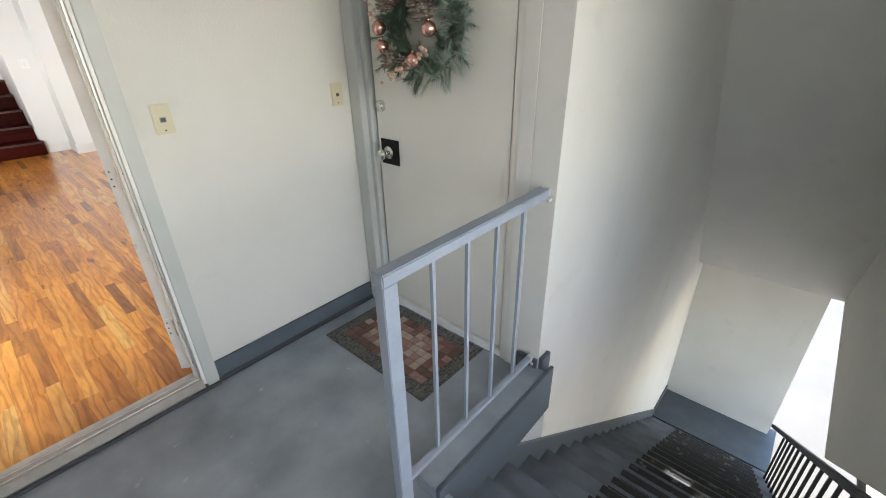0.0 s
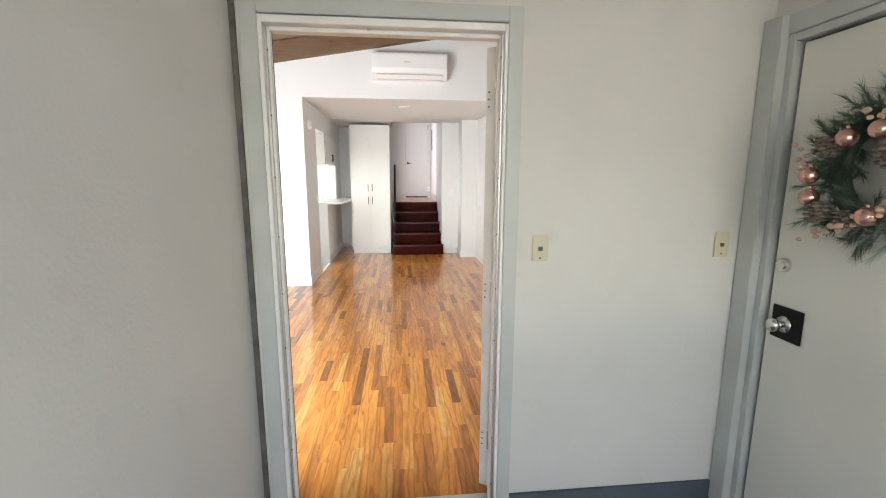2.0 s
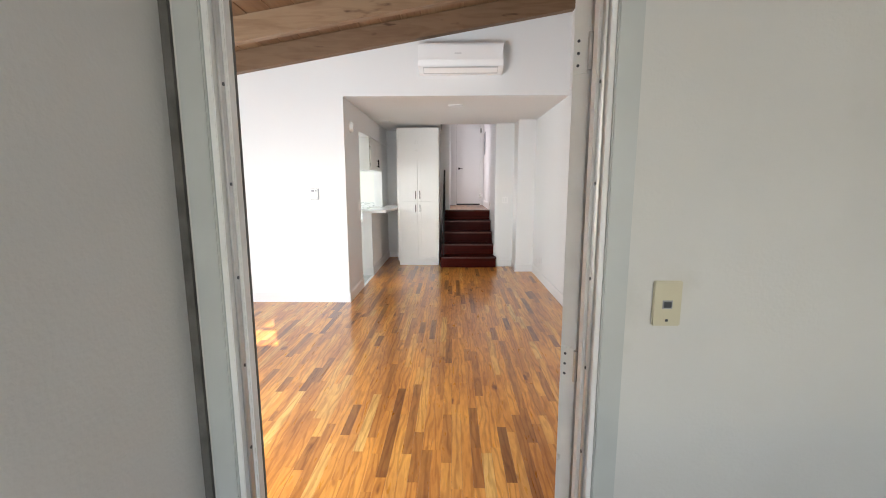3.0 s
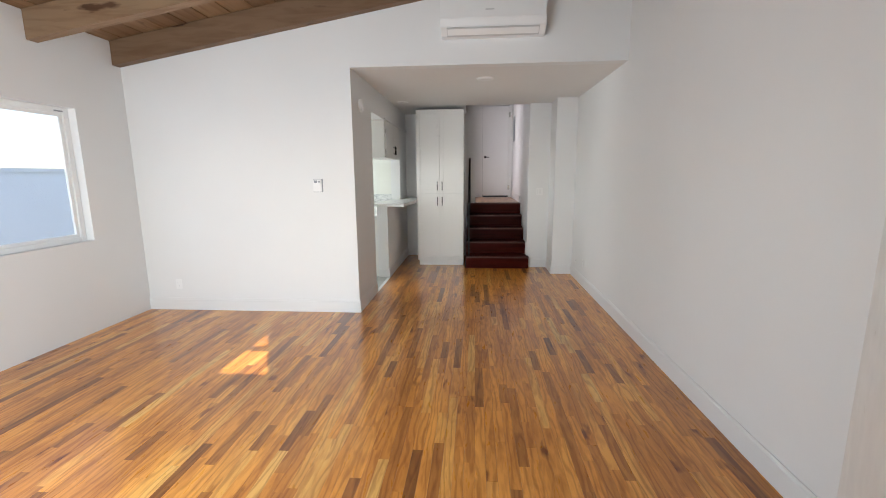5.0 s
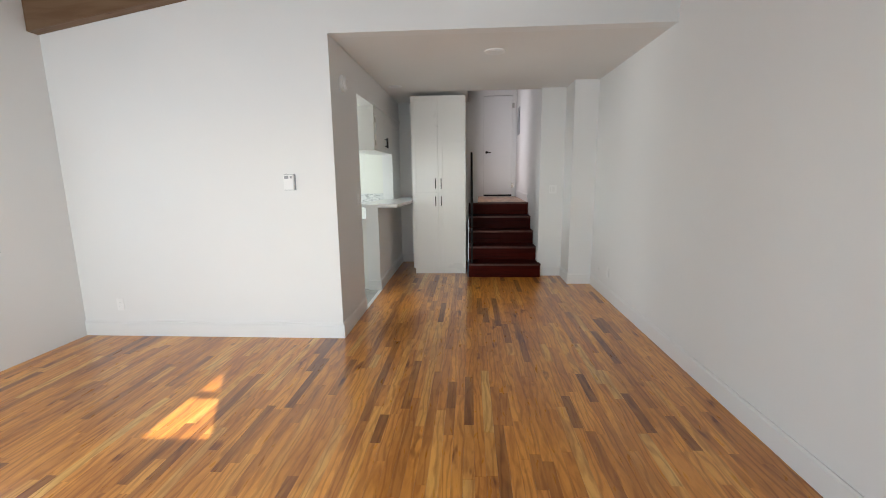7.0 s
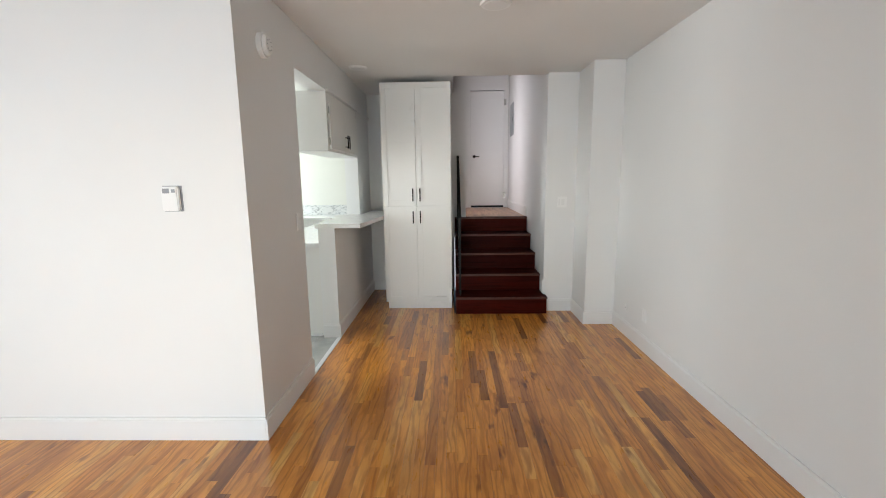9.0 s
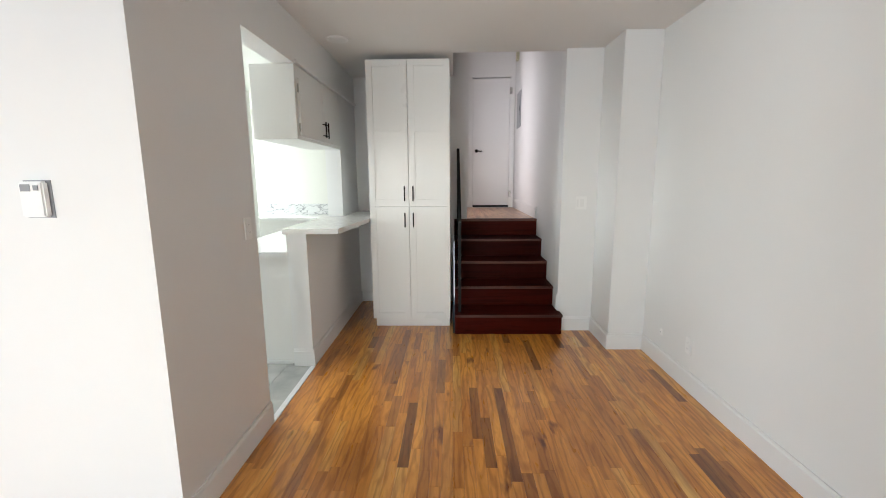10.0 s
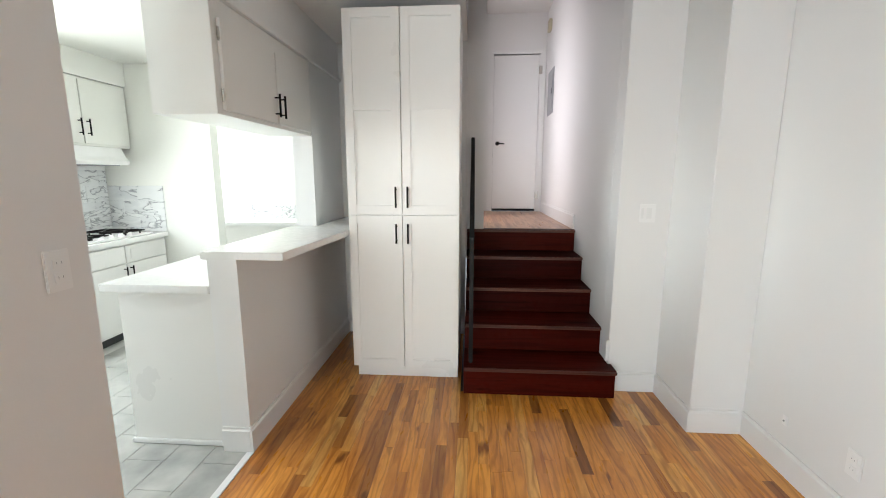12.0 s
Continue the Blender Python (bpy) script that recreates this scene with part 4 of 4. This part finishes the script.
downlight(-1.03, 8.5, 0.09)

ac = thing("air_conditioner", "white wall-mounted split air conditioner, off", "air conditioner")
bm = bmesh.new()
ya = YM - 0.002
prism(bm, [(ya, 2.80), (ya - 0.10, 2.80), (ya - 0.185, 2.86), (ya - 0.20, 2.92), (ya - 0.20, 3.085), (ya - 0.19, 3.11), (ya - 0.16, 3.12), (ya, 3.12)], "x", -0.28, 0.70)
part("body", bm, PLASTIC, ac, bevel=0.004)
part("front_panel", bxs((-0.275, 0.695, ya - 0.207, ya - 0.2005, 2.925, 3.085)), PLASTIC, ac, bevel=0.003)
bm = bmesh.new()
prism(bm, [(ya - 0.107, 2.797), (ya - 0.190, 2.853), (ya - 0.193, 2.850), (ya - 0.11, 2.793)], "x", -0.22, 0.64)
part("louvre", bm, LIGHT_GREY, ac, "pale grey louvre flap")
bm = bmesh.new()
prism(bm, [(ya - 0.125, 2.806), (ya - 0.178, 2.842), (ya - 0.186, 2.838), (ya - 0.132, 2.80)], "x", -0.215, 0.635)
part("vane", bm, PLASTIC, ac)
part("display", bxs((0.14, 0.22, ya - 0.2075, ya - 0.2065, 2.99, 3.0)), LIGHT_GREY, ac)

# ---- pantry cabinet ----


def bar_handle(x, z0, z1, y, parent):
    bm = bmesh.new()
    cyl(bm, (x, y - 0.032, z0), (x, y - 0.032, z1), 0.0062, 10)
    for z in (z0 + 0.02, z1 - 0.02):
        cyl(bm, (x, y - 0.03, z), (x, y, z), 0.0045, 8)
    part("handle", bm, BLACK, parent, "black bar handle")


def shaker(name, x0, x1, z0, z1, y, parent, rails, stile=0.058):
    """A shaker door facing -y: stiles and rails proud of recessed panels; rails: heights of cross rails."""
    bm = bmesh.new()
    y0, y1 = y - 0.02, y
    for a, b in ((x0, x0 + stile), (x1 - stile, x1)):
        box(bm, a, b, y0, y1, z0, z1)
    for a, b in ((z0, z0 + stile), *rails, (z1 - stile, z1)):
        box(bm, x0 + stile, x1 - stile, y0, y1, a, b)
    d = part(name, bm, CAB, parent, bevel=0.0012)
    part("panel", bxs((x0 + stile, x1 - stile, y - 0.012, y - 0.004, z0 + stile, z1 - stile)), CAB, d)
    return d


pc = thing("pantry_cabinet", "tall white shaker pantry with four doors and black handles", "cabinet")
X0, X1, YC = -0.895, -0.133, 8.92
part("body", bxs((X0, X1, YC, 9.50, 0.09, 2.515)), CAB, pc, bevel=0.002)
part("toe_kick", bxs((X0 + 0.02, X1 - 0.005, YC + 0.03, 9.45, 0.001, 0.0895)), CAB, pc, bevel=0.002)
XM = (X0 + X1) / 2 - 0.005
for a, b, hx in ((X0 + 0.002, XM - 0.003, XM - 0.04), (XM + 0.003, X1 - 0.002, XM + 0.04)):
    d = shaker("upper_door", a, b, 1.2045, 2.513, YC - 0.002, pc, [(1.885, 1.93)])
    bar_handle(hx, 1.25, 1.39, YC - 0.022, d)
    d = shaker("lower_door", a, b, 0.095, 1.1955, YC - 0.002, pc, [])
    bar_handle(hx, 1.005, 1.14, YC - 0.022, d)

# ---- bar, peninsula and upper cabinets ----
structure("knee_wall_end", bxs((-1.366, XK + 0.001, 8.028, 8.032, 0.0, 1.05)), TRIM, "white end face of the bar's knee wall", "trim")
bt = thing("bar_top", "thick white quartz bar top on the knee wall", "countertop")
bm = bmesh.new()
prism(bm, [(-1.393, 8.018), (-0.969, 8.018), (-0.90, 8.86), (-0.905, 9.828), (XK + 0.002, 9.828), (XK + 0.002, 9.142), (-1.393, 9.138)], "z", 1.051, 1.091)
part("slab", bm, QUARTZ, bt, bevel=0.003)
pen = thing("peninsula_cabinet", "white base cabinet behind the bar", "cabinet")
part("body", bxs((-1.90, -1.366, 8.07, 10.19, 0.001, 0.873)), CAB, pen, bevel=0.002)
part("base_trim", bxs((-1.912, -1.39, 8.054, 8.069, 0.001, 0.028)), TRIM, pen, bevel=0.003)
for k in range(3):
    d = part("door", bxs((-1.921, -1.902, 8.12 + k * 0.66, 8.74 + k * 0.66, 0.1, 0.86)), CAB, pen, bevel=0.002)
pt = thing("kitchen_worktop", "white quartz worktop below the bar", "worktop")
part("slab", bxs((-1.955, -1.366, 8.02, 10.04, 0.874, 0.914)), QUARTZ, pt, bevel=0.003)
uc = thing("upper_cabinet", "white upper cabinet over the bar with black handles", "cabinet")
part("body", bxs((-1.53, -1.216, 7.985, 9.138, 1.745, 2.258)), CAB, uc, bevel=0.002)
for a, b, hy in ((8.03, 8.575, 8.545), (8.583, 9.10, 8.615)):
    d = part("door", bxs((-1.2155, -1.198, a, b, 1.767, 2.17)), CAB, uc, bevel=0.002)
    bm = bmesh.new()
    cyl(bm, (-1.168, hy, 1.80), (-1.168, hy, 1.93), 0.0062, 10)
    for z in (1.82, 1.91):
        cyl(bm, (-1.168, hy, z), (-1.198, hy, z), 0.0045, 8)
    part("handle", bm, BLACK, d, "black bar handle")
for z in (1.83, 2.10):
    bm = bmesh.new()
    cyl(bm, (-1.206, 8.024, z - 0.03), (-1.206, 8.024, z + 0.03), 0.006, 8)
    part("hinge", bm, CHROME, uc, "small chrome hinge")
structure("cabinet_moulding", bxs((XK + 0.001, XK + 0.022, 7.985, 9.828, 2.259, 2.285)), TRIM, "thin white moulding over the upper cabinet", "trim", bevel=0.004)

# ---- kitchen: cooktop side ----
bc = thing("base_cabinet", "white kitchen base cabinet with drawer and black handles", "cabinet")
part("body", bxs((XL + 0.002, -3.12, 8.9, 10.04, 0.09, 0.873)), CAB, bc, bevel=0.002)
part("toe_kick", bxs((XL + 0.05, -3.18, 8.9, 10.03, 0.001, 0.0895)), DARK, bc)
for a, b in ((8.93, 9.52), (9.53, 10.02)):
    d = part("drawer_front", bxs((-3.118, -3.1, a, b, 0.70, 0.85)), CAB, bc, bevel=0.002)
    part("inset", bxs((-3.0995, -3.097, a + 0.05, b - 0.05, 0.735, 0.82)), CAB, d, bevel=0.001)
    part("cupboard_door", bxs((-3.118, -3.1, a, b, 0.12, 0.69)), CAB, bc, bevel=0.002)
for y in (9.49, 9.56):
    bm = bmesh.new()
    cyl(bm, (-3.068, y, 0.54), (-3.068, y, 0.67), 0.0062, 10)
    for z in (0.56, 0.65):
        cyl(bm, (-3.068, y, z), (-3.1, y, z), 0.0045, 8)
    part("handle", bm, BLACK, bc, "black bar handle")
kt = thing("kitchen_worktop", "white quartz worktop beside the cooktop", "countertop")
part("slab", bxs((XL + 0.002, -3.07, 8.88, 10.045, 0.874, 0.914)), QUARTZ, kt, bevel=0.003)
ct = thing("gas_cooktop", "white gas cooktop with black grates and white knobs", "cooktop")
part("pan", bxs((-3.60, -3.13, 9.15, 9.92, 0.9145, 0.926)), PLASTIC, ct, bevel=0.003)
for y in (9.33, 9.74):
    for x in (-3.47, -3.26):
        bm = bmesh.new()
        cyl(bm, (x, y, 0.9262), (x, y, 0.94), 0.045, 16, 0.038)
        part("burner", bm, BLACK, ct)
        bm = bmesh.new()
        for k in range(4):
            a = k * math.pi / 2 + 0.785
            cyl(bm, (x, y, 0.955), (x + 0.1 * math.cos(a), y + 0.12 * math.sin(a), 0.955), 0.006, 6)
            cyl(bm, (x + 0.1 * math.cos(a), y + 0.12 * math.sin(a), 0.955), (x + 0.1 * math.cos(a), y + 0.12 * math.sin(a), 0.9265), 0.006, 6)
        for sx in (-1, 1):
            cyl(bm, (x - 0.09, y + sx * 0.12, 0.955), (x + 0.09, y + sx * 0.12, 0.955), 0.006, 6)
            cyl(bm, (x + sx * 0.09, y - 0.12, 0.955), (x + sx * 0.09, y + 0.12, 0.955), 0.006, 6)
        part("grate", bm, BLACK, ct)
for k in range(4):
    bm = bmesh.new()
    cyl(bm, (-3.17, 9.38 + k * 0.1, 0.9265), (-3.17, 9.38 + k * 0.1, 0.955), 0.024, 14, 0.019)
    part("knob", bm, PLASTIC, ct)
hood = thing("range_hood", "white under-cabinet range hood", "range hood")
bm = bmesh.new()
prism(bm, [(XL + 0.002, 1.56), (-3.30, 1.56), (-3.285, 1.59), (-3.32, 1.63), (-3.36, 1.715), (XL + 0.002, 1.715)], "y", 9.15, 9.93)
part("canopy", bm, PLASTIC, hood, bevel=0.004)
part("filter", bxs((XL + 0.05, -3.35, 9.2, 9.88, 1.552, 1.5595)), GREY, hood)
part("side_vent", bxs((-3.50, -3.40, 9.9305, 9.934, 1.62, 1.69)), GREY, hood)
hc = thing("upper_cabinet", "white upper cabinet over the range hood", "cabinet")
part("body", bxs((XL + 0.002, -3.36, 8.9, 10.04, 1.717, 2.28)), KITCHEN, hc, bevel=0.002)
for a, b, hy in ((8.93, 9.53, 9.495), (9.54, 10.02, 9.575)):
    d = part("door", bxs((-3.358, -3.34, a, b, 1.735, 2.26)), KITCHEN, hc, bevel=0.002)
    bm = bmesh.new()
    cyl(bm, (-3.308, hy, 1.80), (-3.308, hy, 1.94), 0.0062, 10)
    for z in (1.82, 1.92):
        cyl(bm, (-3.308, hy, z), (-3.34, hy, z), 0.0045, 8)
    part("handle", bm, BLACK, d, "black bar handle")
structure("kitchen_soffit", bxs((XL + 0.002, -3.34, 8.0, 10.045, 2.285, 2.499)), KITCHEN, "cream soffit over the kitchen cabinets", "ceiling")
bs = thing("backsplash", "white marble-look tile backsplash with grey veins", "backsplash")
TH, TW = 0.15, 0.30
for j in range(4):
    for i in range(5):
        ya0 = 8.9 + i * TW - (0.15 if j % 2 else 0)
        a, b = max(ya0, 8.9), min(ya0 + TW, 10.04)
        if b - a > 0.03:
            part("tile", bxs((XL + 0.002, XL + 0.01, a + 0.001, b - 0.001, 0.916 + j * TH, 0.916 + (j + 1) * TH - 0.002)), MARBLE, bs)
for j in range(3):
    for i in range(3):
        xa = XL + 0.011 + i * TW - (0.15 if j % 2 else 0)
        a, b = max(xa, XL + 0.011), min(xa + TW, -3.08)
        if b - a > 0.03:
            part("tile", bxs((a + 0.001, b - 0.001, 10.04, 10.048, 0.916 + j * TH, 0.916 + (j + 1) * TH - 0.002)), MARBLE, bs)
sink = thing("sink_counter", "white worktop along the kitchen's end wall", "countertop")
part("slab", bxs((-3.0, -1.37, 10.85, 11.44, 0.874, 0.914)), QUARTZ, sink, bevel=0.003)
part("cabinet", bxs((-2.98, -1.38, 10.88, 11.44, 0.001, 0.8735)), CAB, sink)
bs2 = thing("end_backsplash", "low white marble-look tile upstand", "backsplash")
for i in range(5):
    part("tile", bxs((-3.0 + i * 0.32, -2.682 + i * 0.32, 11.438, 11.448, 0.9145, 1.08)), MARBLE, bs2)

# ---- inner stairs and upper hall ----
st = thing("inner_staircase", "five dark red stained wooden steps with worn edges", "stairs", kind="structure")
XS0 = -0.09
for k in range(5):
    y, z = 8.725 + k * 0.309, 0.195 * (k + 1)
    xr = 0.915 if k == 0 else 0.891
    y1 = 8.838 if k == 0 else y + 0.32
    part("riser", bxs((XS0, xr - 0.005 if k == 0 else xr, y, y + 0.018, z - 0.195 + 0.001, z - 0.027)), MAHOGANY, st)
    if k < 4:
        tr = part("tread", bxs((XS0, 0.891, y - 0.008, y + 0.328, z - 0.026, z)), MAHOGANY, st, bevel=0.003)
        if k == 0:
            part("tread_return", bxs((0.8915, xr, y - 0.008, 8.838, z - 0.026, z)), MAHOGANY, st, bevel=0.003)
    part("nosing", bxs((XS0, xr, y - 0.024, y - 0.0085, z - 0.026, z - 0.001)), NOSING, st, "worn lighter edge", bevel=0.005)
    if k < 4:
        part("side_block", bxs((XS0 + 0.005, 0.886, y + 0.019, y + 0.3, 0.002, z - 0.027)), MAHOGANY, st)
part("top_landing_edge", bxs((XS0, 0.891, 9.953, 10.03, 0.95, 0.976)), MAHOGANY, st, bevel=0.003)
bm = bmesh.new()
prism(bm, [(8.842, 0.21), (8.842, 0.36), (8.86, 0.33), (8.875, 0.21)], "x", 0.876, 0.8915)
structure("skirt_end", bm, TRIM, "white cut end of the stair skirting", "trim")

hr = thing("stair_handrail", "flat black metal handrail beside the wooden steps", "railing")
XP = -0.045
part("post", bxs((XP - 0.014, XP + 0.014, 8.78, 8.808, 0.196, 1.06)), BLACK, hr, bevel=0.003)
part("post", bxs((XP - 0.014, XP + 0.014, 9.9, 9.928, 0.781, 1.755)), BLACK, hr, bevel=0.003)
bm = bmesh.new()
prism(bm, [(8.74, 1.03), (8.74, 1.07), (9.94, 1.80), (9.94, 1.757)], "x", XP - 0.016, XP + 0.016)
part("top_rail", bm, BLACK, hr, bevel=0.004)
bm = bmesh.new()
prism(bm, [(8.81, 0.33), (8.81, 0.35), (9.9, 1.03), (9.9, 1.01)], "x", XP - 0.01, XP + 0.01)
part("lower_rail", bm, BLACK, hr)
for k in range(7):
    y = 8.93 + k * 0.135
    part("baluster", bxs((XP - 0.006, XP + 0.006, y, y + 0.012, 0.35 + (y - 8.81) * 0.624, 1.035 + (y - 8.74) * 0.608)), BLACK, hr)
hd = thing("door_3", "closed white slab door at the end of the upper hall", "door", kind="structure")
part("slab", bxs((0.222, 0.808, 11.985, 12.02, 1.012, 3.012)), TRIM, hd, bevel=0.002)
part("casing", bxs((0.15, 0.208, 11.962, 11.979, 0.977, 3.075)), TRIM, hd, bevel=0.003)
part("casing", bxs((0.822, 0.885, 11.962, 11.979, 0.977, 3.075)), TRIM, hd, bevel=0.003)
part("casing", bxs((0.2085, 0.8215, 11.962, 11.979, 3.024, 3.075)), TRIM, hd, bevel=0.003)
part("jamb", bxs((0.2005, 0.2195, 11.98, 12.09, 0.977, 3.022)), TRIM, hd)
part("jamb", bxs((0.811, 0.8295, 11.98, 12.09, 0.977, 3.022)), TRIM, hd)
part("door_sweep", bxs((0.222, 0.808, 11.978, 11.984, 0.98, 1.011)), BLACK, hd, "black rubber sweep")
bm = bmesh.new()
cyl(bm, (0.28, 11.985, 1.89), (0.28, 11.965, 1.89), 0.027, 18)
cyl(bm, (0.28, 11.955, 1.89), (0.37, 11.955, 1.885), 0.0085, 10)
cyl(bm, (0.28, 11.966, 1.89), (0.28, 11.948, 1.89), 0.011, 10)
part("lever_handle", bm, BLACK, hd, "black lever handle")
for z in (1.2, 2.82):
    part("hinge", bxs((0.80, 0.845, 11.958, 11.9615, z - 0.05, z + 0.05)), CHROME, hd)
part("back", bxs((0.2, 0.83, 12.03, 12.09, 0.977, 3.02)), DARK, hd)
sk2 = skirting(0.061, 0.149, 11.979, 0, "s")
sk2.location.z = 0.976
bp = thing("breaker_panel", "grey metal breaker panel on the hall wall", "electrical panel")
part("box", bxs((0.885, 0.892, 11.35, 11.72, 2.2, 2.72)), GREY, bp, bevel=0.002)
part("door", bxs((0.879, 0.8845, 11.39, 11.68, 2.25, 2.66)), GREY, bp, bevel=0.002)
part("latch", bxs((0.875, 0.8785, 11.40, 11.44, 2.43, 2.49)), DARK, bp)
ch = thing("door_chime", "small beige chime box high on the hall wall", "door chime")
part("box", bxs((0.855, 0.892, 11.62, 11.74, 3.2, 3.33)), IVORY, ch, bevel=0.004)

# ---- floor pieces ----
unit = mesh_of("plank", bxs((0, 1, 0, 1, -0.0115, 0)), OAK)
PW = 0.0572
floor_near = tagged(new("floor_boards"), "varnished reddish oak strip floor", "floor", kind="structure")
verts, faces = [], []
rnd = random.Random(11)
count = 0


def row_end(x):
    if x < XK:
        return YM
    if x < -0.09:
        return 9.83
    if x < 0.9:
        return 8.75
    if x < 1.217:
        return 8.84
    return 8.38


i = 0
x = XL + 0.002
while x < XR - 0.002:
    x1 = min(x + PW, XR - 0.001)
    xm = (x + x1) / 2
    y = YA + 0.1 if DOOR[0] + 0.03 < xm < DOOR[1] - 0.03 else YF + 0.018
    end = row_end(xm)
    first = True
    while y < end - 0.001:
        ln = rnd.choice((0.26, 0.34, 0.42, 0.5, 0.6, 0.72, 0.85, 1.0, 1.2)) * rnd.uniform(0.9, 1.1)
        if first:
            ln *= rnd.uniform(0.3, 1)
            first = False
        y1 = y + ln
        if end - y1 < 0.15:
            y1 = end
        dz = rnd.uniform(-0.0003, 0.0003)
        near = -0.75 < xm < 0.8 and 3.1 < y < 7.6 and count < 300
        if near:
            count += 1
            o = new("plank", unit)
            o.parent, o.location, o.scale = floor_near, (x + 0.0003, y + 0.0003, dz), (x1 - x - 0.0006, y1 - y - 0.0006, 1)
        else:
            k = len(verts)
            verts += [(a, b, c) for c in (-0.0115, dz) for b in (y + 0.0003, y1 - 0.0003) for a in (x + 0.0003, x1 - 0.0003)]
            faces += [tuple(k + q for q in f) for f in ((4, 5, 7, 6), (0, 1, 5, 4), (2, 6, 7, 3), (0, 4, 6, 2), (1, 3, 7, 5))]
        y = y1
    x = x1
me = bpy.data.meshes.new("planks")
me.from_pydata(verts, [], faces)
me.materials.append(OAK)
rest = tagged(new("outer_planks", me), kind="stuff")
rest.parent = floor_near

hall_boards = tagged(new("hall_floor_boards"), "pale oak strip floor of the upper hall", "floor", kind="structure")
unit2 = mesh_of("plank", bxs((0, 1, 0, 1, -0.018, 0)), UPPER_OAK)
x = 0.061
while x < 0.89:
    y = 10.031
    while y < 11.975:
        y1 = min(y + rnd.uniform(0.4, 1.1), 11.978)
        o = new("plank", unit2)
        o.parent, o.location, o.scale = hall_boards, (x + 0.0003, y, 0.976), (min(PW, 0.89 - x) - 0.0006, y1 - y - 0.0006, 1)
        y = y1
    x += PW

tiles = tagged(new("kitchen_floor_tiles"), "grey stone-look kitchen floor tiles", "floor", kind="structure")
tile_me = mesh_of("tile", bxs((0.0015, 0.2025, 0.0015, 0.4045, -0.006, 0)), TILE, 0.0015)
for i in range(9):
    for j in range(10):
        xx, yy = XK - 0.012 - (i + 1) * 0.204, 6.7 + j * 0.406 - (0.203 if i % 2 else 0)
        if xx > XL + 0.3 and yy > 6.53:
            o = new("tile", tile_me)
            o.parent, o.location = tiles, (xx, yy, -0.001 + rnd.uniform(-0.0004, 0.0004))
structure("kitchen_threshold", bxs((XK - 0.02, XK + 0.018, 7.237, 8.014, -0.003, 0.006)), TRIM, "white strip between tile and boards", "trim", bevel=0.002)
